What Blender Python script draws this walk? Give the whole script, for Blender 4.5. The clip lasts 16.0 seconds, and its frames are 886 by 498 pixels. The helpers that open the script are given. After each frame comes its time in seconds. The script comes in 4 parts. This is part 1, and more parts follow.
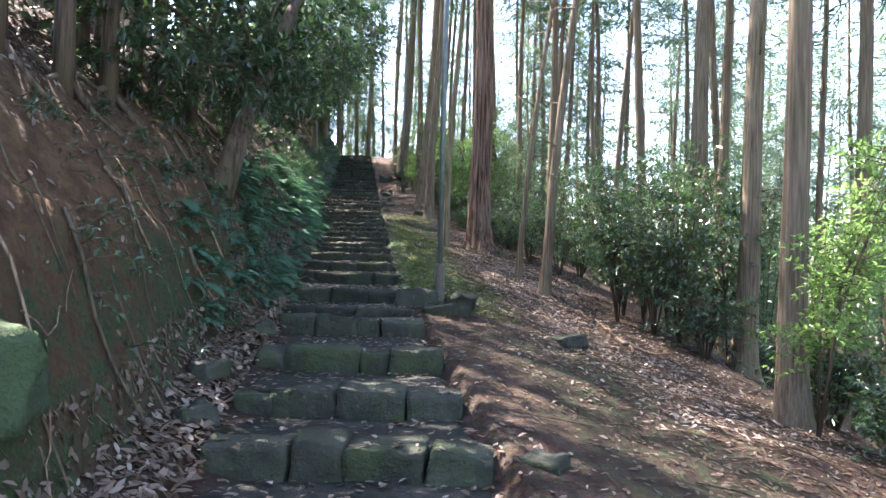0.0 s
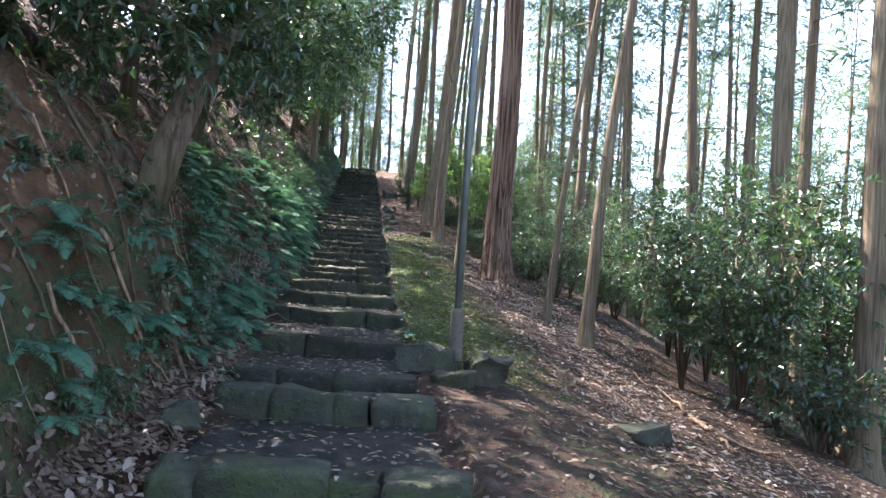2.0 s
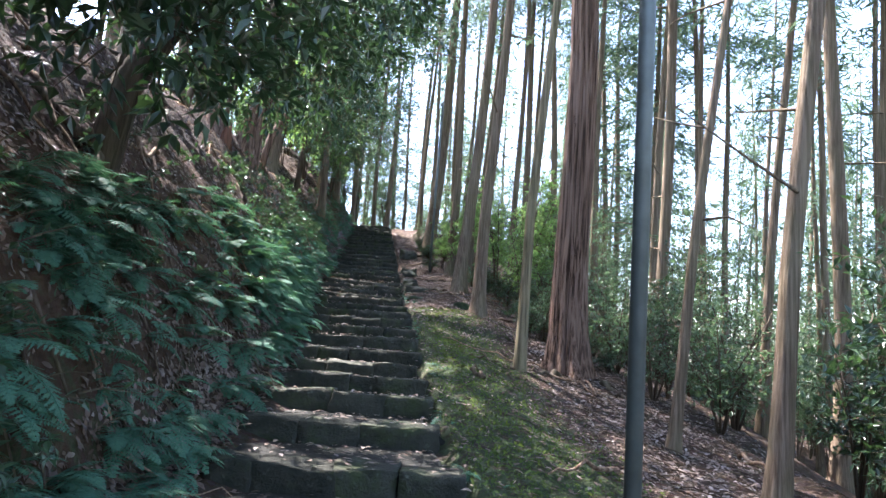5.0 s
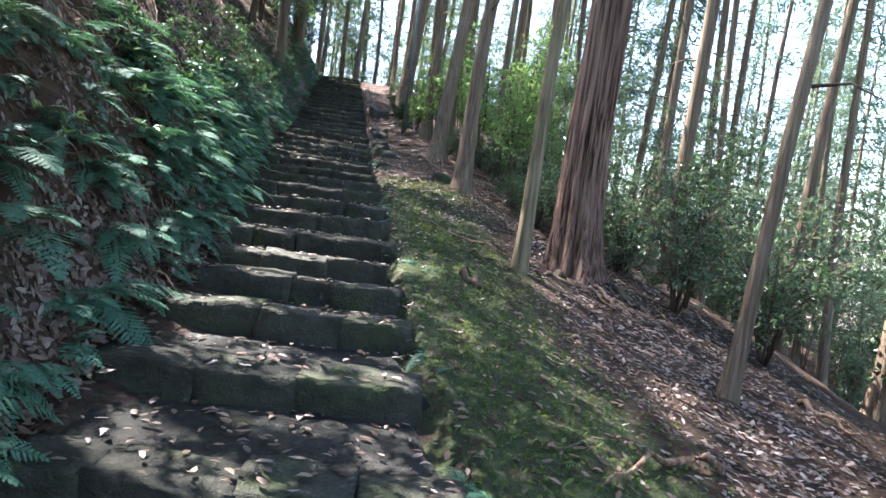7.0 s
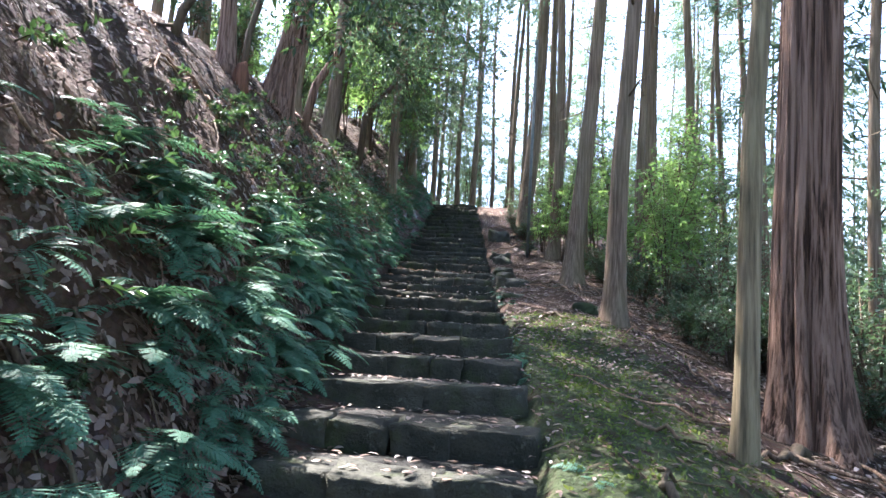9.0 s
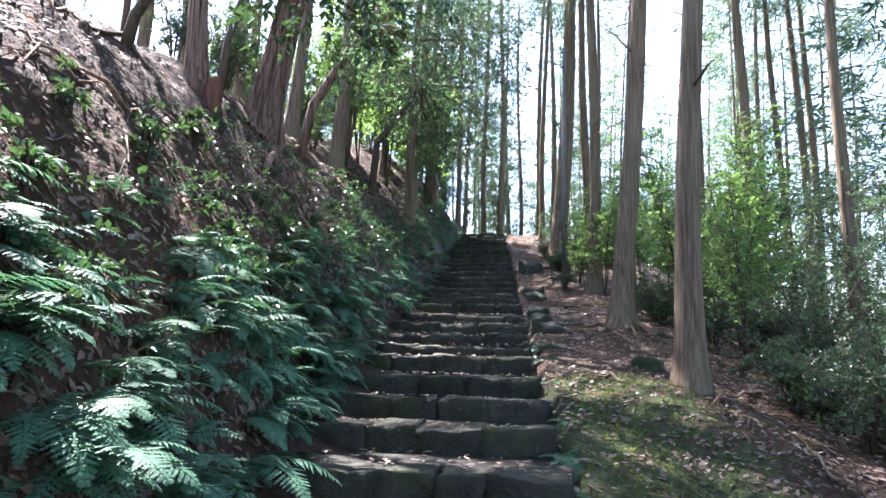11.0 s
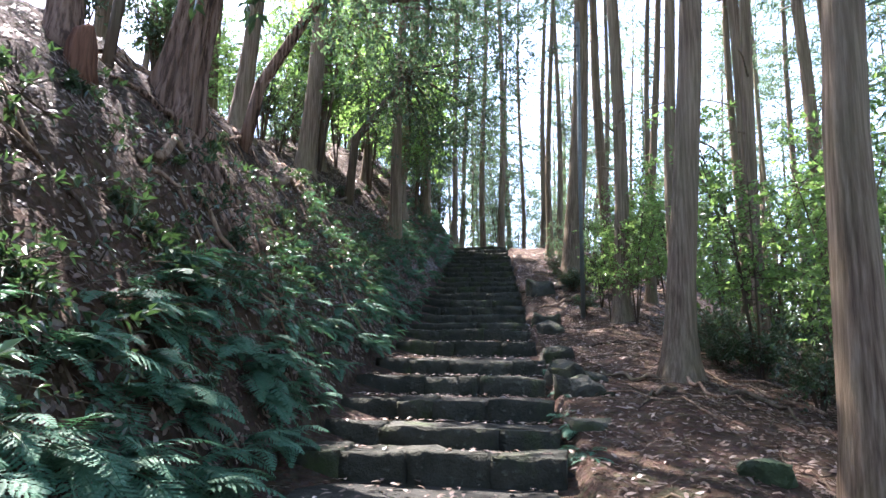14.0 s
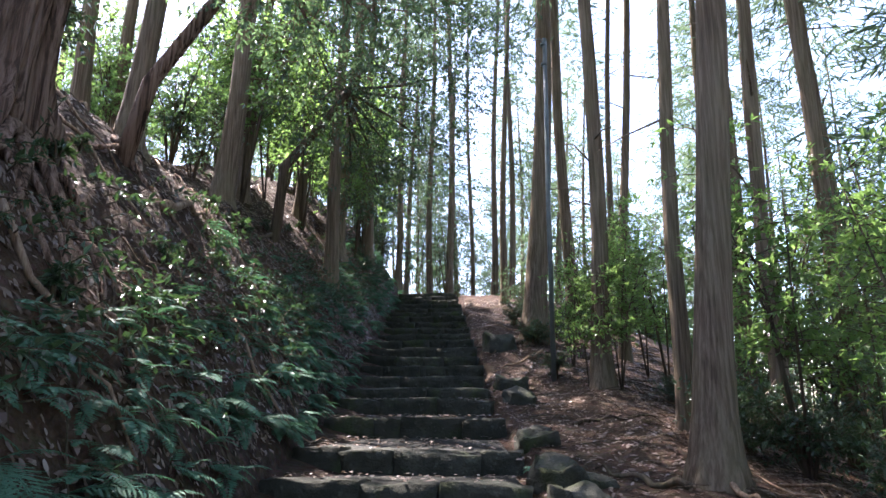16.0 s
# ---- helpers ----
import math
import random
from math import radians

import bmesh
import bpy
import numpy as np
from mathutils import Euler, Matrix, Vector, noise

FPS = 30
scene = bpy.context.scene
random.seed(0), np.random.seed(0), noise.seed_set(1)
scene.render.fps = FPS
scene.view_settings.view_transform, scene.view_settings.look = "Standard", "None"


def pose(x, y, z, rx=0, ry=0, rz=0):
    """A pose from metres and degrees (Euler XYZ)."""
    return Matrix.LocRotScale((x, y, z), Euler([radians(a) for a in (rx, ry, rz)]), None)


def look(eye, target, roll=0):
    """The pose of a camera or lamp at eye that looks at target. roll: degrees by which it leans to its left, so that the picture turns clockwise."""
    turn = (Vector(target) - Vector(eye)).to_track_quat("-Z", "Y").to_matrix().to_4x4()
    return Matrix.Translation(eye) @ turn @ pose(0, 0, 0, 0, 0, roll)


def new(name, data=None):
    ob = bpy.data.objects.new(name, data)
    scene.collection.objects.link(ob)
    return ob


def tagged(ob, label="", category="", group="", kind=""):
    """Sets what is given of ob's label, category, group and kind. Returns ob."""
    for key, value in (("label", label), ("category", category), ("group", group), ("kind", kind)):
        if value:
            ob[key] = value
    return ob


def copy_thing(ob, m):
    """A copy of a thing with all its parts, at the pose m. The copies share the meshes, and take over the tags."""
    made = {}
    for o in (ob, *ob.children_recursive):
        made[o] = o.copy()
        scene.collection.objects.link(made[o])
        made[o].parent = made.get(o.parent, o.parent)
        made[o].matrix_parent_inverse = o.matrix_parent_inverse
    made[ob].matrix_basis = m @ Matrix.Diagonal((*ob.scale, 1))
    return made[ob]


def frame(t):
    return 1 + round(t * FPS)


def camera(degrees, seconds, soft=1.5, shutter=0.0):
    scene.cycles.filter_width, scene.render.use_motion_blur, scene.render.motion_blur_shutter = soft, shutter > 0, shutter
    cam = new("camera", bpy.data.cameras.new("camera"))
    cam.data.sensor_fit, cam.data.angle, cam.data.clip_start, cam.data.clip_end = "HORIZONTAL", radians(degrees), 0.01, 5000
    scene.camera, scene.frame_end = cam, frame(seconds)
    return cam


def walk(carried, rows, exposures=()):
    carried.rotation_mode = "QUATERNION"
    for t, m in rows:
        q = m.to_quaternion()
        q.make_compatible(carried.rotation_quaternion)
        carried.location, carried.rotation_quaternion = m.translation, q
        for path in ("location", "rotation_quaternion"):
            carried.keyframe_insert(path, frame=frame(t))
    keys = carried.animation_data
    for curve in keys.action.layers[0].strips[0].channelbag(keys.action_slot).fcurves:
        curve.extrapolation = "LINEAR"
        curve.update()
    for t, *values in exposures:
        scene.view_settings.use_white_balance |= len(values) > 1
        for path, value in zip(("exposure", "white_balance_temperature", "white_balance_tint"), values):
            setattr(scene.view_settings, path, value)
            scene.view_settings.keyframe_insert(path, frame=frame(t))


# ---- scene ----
cam = camera(67.1, 16.0)
PATH = [
    (0, (0.061, -0.037, 1.511), (0.049, 1.962, 1.544), 1.3),
    (0.5, (0.047, 0.579, 1.462), (0.09, 2.577, 1.544), 1.8),
    (1, (-0.041, 1.161, 1.503), (-0.06, 3.161, 1.536), 3.0),
    (1.5, (-0.102, 1.662, 1.612), (-0.102, 3.662, 1.623), 3.5),
    (2, (-0.141, 2.306, 1.716), (-0.16, 4.304, 1.808), 3.8),
    (2.5, (-0.237, 2.904, 1.791), (-0.288, 4.899, 1.919), 3.5),
    (3, (-0.318, 3.431, 1.887), (-0.353, 5.426, 2.034), 4.5),
    (3.5, (-0.365, 4.011, 1.964), (-0.445, 5.997, 2.184), 4.6),
    (3.7, (-0.404, 4.237, 1.958), (-0.507, 6.213, 2.251), 4.5),
    (5.8, (-0.859, 6.743, 2.203), (-0.857, 8.732, 2.408), 5.1),
    (6, (-0.867, 6.947, 2.225), (-0.851, 8.947, 2.255), 6.3),
    (6.5, (-0.929, 7.381, 2.286), (-0.945, 9.38, 2.233), 6.6),
    (7, (-0.946, 7.835, 2.295), (-0.866, 9.829, 2.176), 7.6),
    (7.5, (-1.008, 8.418, 2.285), (-1.112, 10.413, 2.183), 6.8),
    (8, (-1.101, 8.913, 2.436), (-1.288, 10.904, 2.381), 5.9),
    (8.5, (-1.12, 9.335, 2.507), (-1.346, 11.319, 2.625), 4.6),
    (9, (-1.112, 9.807, 2.517), (-1.434, 11.77, 2.727), 3.2),
    (9.5, (-1.124, 10.251, 2.599), (-1.426, 12.224, 2.723), 3.4),
    (10, (-1.202, 10.655, 2.735), (-1.489, 12.622, 2.959), 3.2),
    (10.2, (-1.224, 10.861, 2.727), (-1.575, 12.797, 3.083), 2.9),
    (12.3, (-1.29, 12.43, 3.115), (-1.734, 14.374, 3.268), 0.4),
    (12.5, (-1.335, 12.624, 3.094), (-1.79, 14.564, 3.259), 0.6),
    (13, (-1.444, 13.011, 3.223), (-1.891, 14.946, 3.458), 0.2),
    (13.5, (-1.536, 13.487, 3.268), (-1.977, 15.407, 3.614), -0.4),
    (14, (-1.642, 13.911, 3.328), (-2.052, 15.841, 3.656), 0.6),
    (14.5, (-1.752, 14.265, 3.441), (-2.107, 16.194, 3.831), 1.1),
    (15, (-1.887, 14.765, 3.505), (-2.217, 16.684, 3.964), 0.9),
    (15.5, (-2.009, 15.215, 3.597), (-2.335, 17.132, 4.064), 0.4),
    (16, (-2.034, 15.662, 3.656), (-2.272, 17.593, 4.118), 0.3),
]
EXPOSURES = [(0.0, 3.5, 6350, 19), (3.5, 3.58, 6150, 21), (6.0, 3.38, 6000, 21), (7.5, 3.6, 6050, 20), (10.2, 3.58, 5950, 24), (12.5, 3.58, 6100, 23), (14.5, 3.38, 6150, 24), (16.0, 3.05, 6250, 25)]
walk(cam, [(t, look(eye, target, roll)) for t, eye, target, roll in PATH], EXPOSURES)

# ---------------------------------------------------------------- sky, sun, exposure
SUN_AZIMUTH, SUN_HEIGHT = -50.0, 57.0          # degrees from +y (minus: towards -x), degrees above the horizon
world = bpy.data.worlds.new("world")
scene.world = world
world.use_nodes = True
wn = world.node_tree.nodes
sky = wn.new("ShaderNodeTexSky")
sky.sky_type, sky.sun_disc = "NISHITA", False
sky.sun_elevation, sky.sun_rotation = radians(SUN_HEIGHT), radians(SUN_AZIMUTH)
sky.air_density, sky.dust_density = 1.0, 1.2
world.node_tree.links.new(sky.outputs["Color"], wn["Background"].inputs["Color"])
wn["Background"].inputs["Strength"].default_value = 0.11
sun_data = bpy.data.lights.new("sun", "SUN")
sun_data.energy, sun_data.angle, sun_data.color = 5.0, radians(0.53), (1.0, 0.94, 0.85)
sun = new("sun", sun_data)
toward = Vector((math.sin(radians(SUN_AZIMUTH)) * math.cos(radians(SUN_HEIGHT)), math.cos(radians(SUN_AZIMUTH)) * math.cos(radians(SUN_HEIGHT)), math.sin(radians(SUN_HEIGHT))))
sun.matrix_world = Matrix.Translation((0, 0, 40)) @ toward.to_track_quat("Z", "Y").to_matrix().to_4x4()

# ---------------------------------------------------------------- materials
def node_material(name):
    m = bpy.data.materials.new(name)
    m.use_nodes = True
    nt = m.node_tree
    nt.nodes.clear()
    return m, nt


def node(nt, kind, **values):
    n = nt.nodes.new(kind)
    for key, value in values.items():
        n.inputs[key].default_value = value
    return n


def ramp(nt, source, stops):
    r = nt.nodes.new("ShaderNodeValToRGB")
    while len(r.color_ramp.elements) < len(stops):
        r.color_ramp.elements.new(0.5)
    for e, (at, colour) in zip(r.color_ramp.elements, stops):
        e.position, e.color = at, (*colour, 1)
    nt.links.new(source, r.inputs["Fac"])
    return r.outputs["Color"]


def grain(nt, vector, scale, detail=5.0, rough=0.6):
    n = node(nt, "ShaderNodeTexNoise", Scale=scale, Detail=detail, Roughness=rough)
    nt.links.new(vector, n.inputs["Vector"])
    return n.outputs["Fac"]


def mixed(nt, fac, a, b, mode="MIX"):
    n = nt.nodes.new("ShaderNodeMix")
    n.data_type, n.blend_type = "RGBA", mode
    for socket, value in ((n.inputs[0], fac), (n.inputs[6], a), (n.inputs[7], b)):
        if isinstance(value, (float, int)):
            socket.default_value = value
        elif isinstance(value, tuple):
            socket.default_value = (*value, 1)
        else:
            nt.links.new(value, socket)
    return n.outputs[2]


def stretched(nt, sx, sy, sz, space="Object"):
    co = nt.nodes.new("ShaderNodeTexCoord")
    mp = node(nt, "ShaderNodeMapping", Scale=(sx, sy, sz))
    nt.links.new(co.outputs[space], mp.inputs["Vector"])
    return mp.outputs["Vector"]


def finish(nt, colour, height=None, strength=0.5, distance=0.02, rough=0.85, specular=0.3, through_light=None, through_share=0.35):
    out = nt.nodes.new("ShaderNodeOutputMaterial")
    b = node(nt, "ShaderNodeBsdfPrincipled")
    b.inputs["Specular IOR Level"].default_value = specular
    for socket, value in ((b.inputs["Base Color"], colour), (b.inputs["Roughness"], rough)):
        if isinstance(value, (float, int)):
            socket.default_value = value
        elif isinstance(value, tuple):
            socket.default_value = (*value, 1)
        else:
            nt.links.new(value, socket)
    if height is not None:
        bump = node(nt, "ShaderNodeBump", Strength=strength, Distance=distance)
        nt.links.new(height, bump.inputs["Height"])
        nt.links.new(bump.outputs["Normal"], b.inputs["Normal"])
    if through_light is not None:
        tr = nt.nodes.new("ShaderNodeBsdfTranslucent")
        nt.links.new(through_light, tr.inputs["Color"])
        mix = nt.nodes.new("ShaderNodeMixShader")
        mix.inputs[0].default_value = through_share
        nt.links.new(b.outputs[0], mix.inputs[1])
        nt.links.new(tr.outputs[0], mix.inputs[2])
        nt.links.new(mix.outputs[0], out.inputs["Surface"])
    else:
        nt.links.new(b.outputs[0], out.inputs["Surface"])


def maths(nt, op, a, b):
    n = nt.nodes.new("ShaderNodeMath")
    n.operation = op
    for socket, value in zip(n.inputs, (a, b)):
        if isinstance(value, (float, int)):
            socket.default_value = value
        else:
            nt.links.new(value, socket)
    return n.outputs[0]


def island(nt):
    return nt.nodes.new("ShaderNodeNewGeometry").outputs["Random Per Island"]


def leaf_material(name, stops, glow, rough=0.4, share=0.35, specular=0.5):
    """A leaf: each one its own shade; daylight comes through it."""
    m, nt = node_material(name)
    v = stretched(nt, 1, 1, 1)
    tone = maths(nt, "ADD", maths(nt, "MULTIPLY", island(nt), 0.75), maths(nt, "MULTIPLY", grain(nt, v, 1.3, 2), 0.3))
    colour = ramp(nt, tone, stops)
    colour = mixed(nt, maths(nt, "MULTIPLY", grain(nt, v, 60, 2), 0.35), colour, (0.03, 0.035, 0.015))
    lit = mixed(nt, 0.75, colour, glow)
    finish(nt, colour, grain(nt, v, 90, 2), 0.15, 0.003, rough, specular, lit, share)
    return m


def bark_material(name, dark, light, groove, sideways=34.0, depth=0.03, green=0.0, along=1.6, edges=(0.36, 0.46, 0.62)):
    m, nt = node_material(name)
    v = stretched(nt, sideways, sideways, along)
    fine = stretched(nt, 70, 70, 9)
    plates = grain(nt, v, 1.0, 6, 0.62)
    fibre = grain(nt, fine, 1.0, 4, 0.6)
    wide = grain(nt, stretched(nt, 3, 3, 0.9), 1.0, 3)
    height = maths(nt, "ADD", plates, maths(nt, "MULTIPLY", fibre, 0.35))
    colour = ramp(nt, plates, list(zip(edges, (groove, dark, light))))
    colour = mixed(nt, maths(nt, "MULTIPLY", fibre, 0.4), colour, dark)
    pale = ramp(nt, wide, [(0.42, (0, 0, 0)), (0.66, (1, 1, 1))])
    colour = mixed(nt, maths(nt, "MULTIPLY", pale, 0.35), colour, light)
    if green:
        algae = ramp(nt, grain(nt, stretched(nt, 5, 5, 1.2), 1.0, 4), [(0.40, (0, 0, 0)), (0.62, (1, 1, 1))])
        colour = mixed(nt, maths(nt, "MULTIPLY", algae, green), colour, (0.10, 0.125, 0.045))
    finish(nt, colour, height, 0.9, depth, 0.92, 0.15)
    return m


def stone_material(name, dark, light, moss, cover):
    m, nt = node_material(name)
    v = stretched(nt, 1, 1, 1, "Object")
    random_tone = nt.nodes.new("ShaderNodeObjectInfo").outputs["Random"]
    co = nt.nodes.new("ShaderNodeVectorMath")
    co.operation = "ADD"
    nt.links.new(v, co.inputs[0])
    shift = nt.nodes.new("ShaderNodeCombineXYZ")
    for k in range(3):
        nt.links.new(maths(nt, "MULTIPLY", random_tone, 37.0 + 11 * k), shift.inputs[k])
    nt.links.new(shift.outputs[0], co.inputs[1])
    v = co.outputs[0]
    coarse, fine, spots = grain(nt, v, 4.5, 6, 0.62), grain(nt, v, 60, 4, 0.7), grain(nt, v, 16, 3)
    colour = ramp(nt, coarse, [(0.30, dark), (0.70, light)])
    colour = mixed(nt, maths(nt, "MULTIPLY", random_tone, 0.45), colour, tuple(0.55 * c for c in dark))
    colour = mixed(nt, maths(nt, "MULTIPLY", fine, 0.45), colour, tuple(0.5 * c for c in dark))
    lichen = ramp(nt, spots, [(0.62, (0, 0, 0)), (0.72, (1, 1, 1))])
    colour = mixed(nt, maths(nt, "MULTIPLY", lichen, 0.22), colour, (0.24, 0.25, 0.20))
    tufts = ramp(nt, grain(nt, v, 2.6, 7, 0.66), [(0.62 - cover, (0, 0, 0)), (0.78 - cover, (1, 1, 1))])
    colour = mixed(nt, maths(nt, "MULTIPLY", tufts, 0.8), colour, mixed(nt, fine, moss, tuple(1.7 * c for c in moss)))
    height = maths(nt, "ADD", maths(nt, "ADD", maths(nt, "MULTIPLY", coarse, 0.8), maths(nt, "MULTIPLY", fine, 0.30)), maths(nt, "MULTIPLY", spots, 0.5))
    finish(nt, colour, height, 1.0, 0.05, ramp(nt, coarse, [(0.2, (0.72,) * 3), (0.8, (0.95,) * 3)]), 0.14)
    return m


def ground_material():
    """Earth, leaf mould and moss; where each lies is a property of the ground mesh."""
    m, nt = node_material("forest_ground")
    v = stretched(nt, 1, 1, 1)
    moss_at = nt.nodes.new("ShaderNodeAttribute")
    moss_at.attribute_name = "moss"
    bare_at = nt.nodes.new("ShaderNodeAttribute")
    bare_at.attribute_name = "bare"
    cells = node(nt, "ShaderNodeTexVoronoi", Scale=26.0, Randomness=1.0)
    nt.links.new(v, cells.inputs["Vector"])
    big, mid, fine = grain(nt, v, 0.9, 4), grain(nt, v, 7, 6, 0.65), grain(nt, v, 55, 5, 0.7)
    mould = ramp(nt, mid, [(0.30, (0.020, 0.012, 0.008)), (0.52, (0.047, 0.032, 0.023)), (0.72, (0.098, 0.072, 0.054))])
    flecks = mixed(nt, 0.22, mould, cells.outputs["Color"], "SOFT_LIGHT")
    earth = ramp(nt, mid, [(0.28, (0.045, 0.024, 0.013)), (0.55, (0.125, 0.070, 0.036)), (0.75, (0.20, 0.125, 0.068))])
    earth = mixed(nt, maths(nt, "MULTIPLY", fine, 0.5), earth, (0.06, 0.032, 0.018))
    colour = mixed(nt, maths(nt, "MULTIPLY", bare_at.outputs["Fac"], 1.0), flecks, earth)
    moss = ramp(nt, fine, [(0.25, (0.012, 0.020, 0.009)), (0.55, (0.036, 0.058, 0.023)), (0.8, (0.085, 0.115, 0.045))])
    share = maths(nt, "ADD", moss_at.outputs["Fac"], maths(nt, "MULTIPLY", maths(nt, "SUBTRACT", mid, 0.5), 1.6))
    cover = ramp(nt, share, [(0.34, (0, 0, 0)), (0.62, (1, 1, 1))])
    colour = mixed(nt, cover, colour, moss)
    colour = mixed(nt, maths(nt, "MULTIPLY", big, 0.4), colour, (0.045, 0.03, 0.018))
    height = maths(nt, "ADD", maths(nt, "MULTIPLY", mid, 0.9), maths(nt, "ADD", maths(nt, "MULTIPLY", fine, 0.4), maths(nt, "MULTIPLY", cells.outputs["Distance"], 0.4)))
    finish(nt, colour, height, 0.9, 0.05, 0.93, 0.15)
    return m


def plain_material(name, colour, speck, rough=0.5, metallic=0.0, scale=30):
    m, nt = node_material(name)
    v = stretched(nt, 1, 1, 1)
    tone = ramp(nt, grain(nt, v, scale, 5), [(0.3, speck), (0.7, colour)])
    finish(nt, tone, grain(nt, v, scale * 3, 3), 0.2, 0.004, rough, 0.5)
    nt.nodes["Principled BSDF"].inputs["Metallic"].default_value = metallic
    return m


GROUND = ground_material()
STONE = stone_material("mossy_step_stone", (0.024, 0.026, 0.019), (0.078, 0.079, 0.060), (0.028, 0.040, 0.014), 0.10)
ROCK = stone_material("mossy_rock", (0.034, 0.038, 0.028), (0.10, 0.10, 0.080), (0.034, 0.044, 0.017), 0.14)
STONE_GREEN = stone_material("green_step_stone", (0.030, 0.034, 0.024), (0.095, 0.099, 0.072), (0.038, 0.050, 0.021), 0.13)
MOSSY = stone_material("green_boulder", (0.035, 0.045, 0.03), (0.09, 0.105, 0.07), (0.045, 0.066, 0.030), 0.28)
TREAD = stone_material("trodden_stone", (0.020, 0.021, 0.017), (0.066, 0.065, 0.054), (0.020, 0.027, 0.011), 0.03)
BARK = bark_material("cedar_bark", (0.11, 0.078, 0.052), (0.21, 0.16, 0.112), (0.06, 0.040, 0.026), 42.0, 0.012, 0.18)
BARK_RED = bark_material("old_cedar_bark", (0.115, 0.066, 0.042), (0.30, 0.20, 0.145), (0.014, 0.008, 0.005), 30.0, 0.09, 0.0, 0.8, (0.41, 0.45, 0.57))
BARK_GREEN = bark_material("algae_green_bark", (0.125, 0.098, 0.058), (0.23, 0.19, 0.115), (0.05, 0.04, 0.025), 30.0, 0.01, 0.16)
BARK_DARK = bark_material("dark_broadleaf_bark", (0.06, 0.042, 0.03), (0.13, 0.095, 0.07), (0.02, 0.014, 0.01), 26.0, 0.012, 0.2)
WOOD = bark_material("dead_wood", (0.15, 0.095, 0.06), (0.30, 0.22, 0.15), (0.05, 0.03, 0.018), 40.0, 0.015)
ROTTEN = bark_material("rotten_red_wood", (0.10, 0.046, 0.026), (0.20, 0.10, 0.06), (0.05, 0.02, 0.01), 26.0, 0.03)
CONIFER = leaf_material("conifer_foliage", [(0.1, (0.030, 0.055, 0.032)), (0.5, (0.058, 0.098, 0.058)), (0.9, (0.10, 0.14, 0.085))], (0.16, 0.25, 0.13), 0.55, 0.35, 0.3)
GLOSSY = leaf_material("evergreen_leaf", [(0.1, (0.014, 0.036, 0.020)), (0.5, (0.028, 0.066, 0.032)), (0.9, (0.052, 0.10, 0.044))], (0.09, 0.19, 0.045), 0.30, 0.18, 0.6)
BRIGHT = leaf_material("light_green_leaf", [(0.1, (0.026, 0.066, 0.024)), (0.5, (0.055, 0.120, 0.040)), (0.9, (0.15, 0.215, 0.06))], (0.27, 0.46, 0.11), 0.3, 0.55, 0.6)
MID = leaf_material("mid_green_leaf", [(0.1, (0.022, 0.050, 0.027)), (0.5, (0.042, 0.085, 0.042)), (0.9, (0.10, 0.145, 0.065))], (0.18, 0.31, 0.12), 0.28, 0.38, 0.7)
FERN = leaf_material("fern_frond", [(0.1, (0.030, 0.098, 0.064)), (0.5, (0.055, 0.155, 0.100)), (0.9, (0.10, 0.21, 0.13))], (0.10, 0.25, 0.10), 0.62, 0.25, 0.2)
LITTER = leaf_material("fallen_leaf", [(0.05, (0.035, 0.018, 0.012)), (0.35, (0.085, 0.046, 0.030)), (0.72, (0.15, 0.095, 0.066)), (0.98, (0.30, 0.25, 0.20))], (0.3, 0.18, 0.09), 0.45, 0.12, 0.5)
PALE = leaf_material("bleached_fallen_leaf", [(0.1, (0.13, 0.09, 0.07)), (0.5, (0.26, 0.20, 0.165)), (0.95, (0.42, 0.36, 0.32))], (0.3, 0.2, 0.12), 0.5, 0.12, 0.4)
MOSS = leaf_material("moss_tuft", [(0.1, (0.022, 0.044, 0.014)), (0.5, (0.045, 0.085, 0.024)), (0.9, (0.085, 0.13, 0.04))], (0.2, 0.26, 0.05), 0.8, 0.3, 0.1)
STEEL = plain_material("galvanised_steel", (0.135, 0.155, 0.145), (0.085, 0.10, 0.09), 0.5, 0.35, 9)
RUST = plain_material("weathered_concrete", (0.12, 0.10, 0.075), (0.055, 0.05, 0.035), 0.9, 0.0, 18)

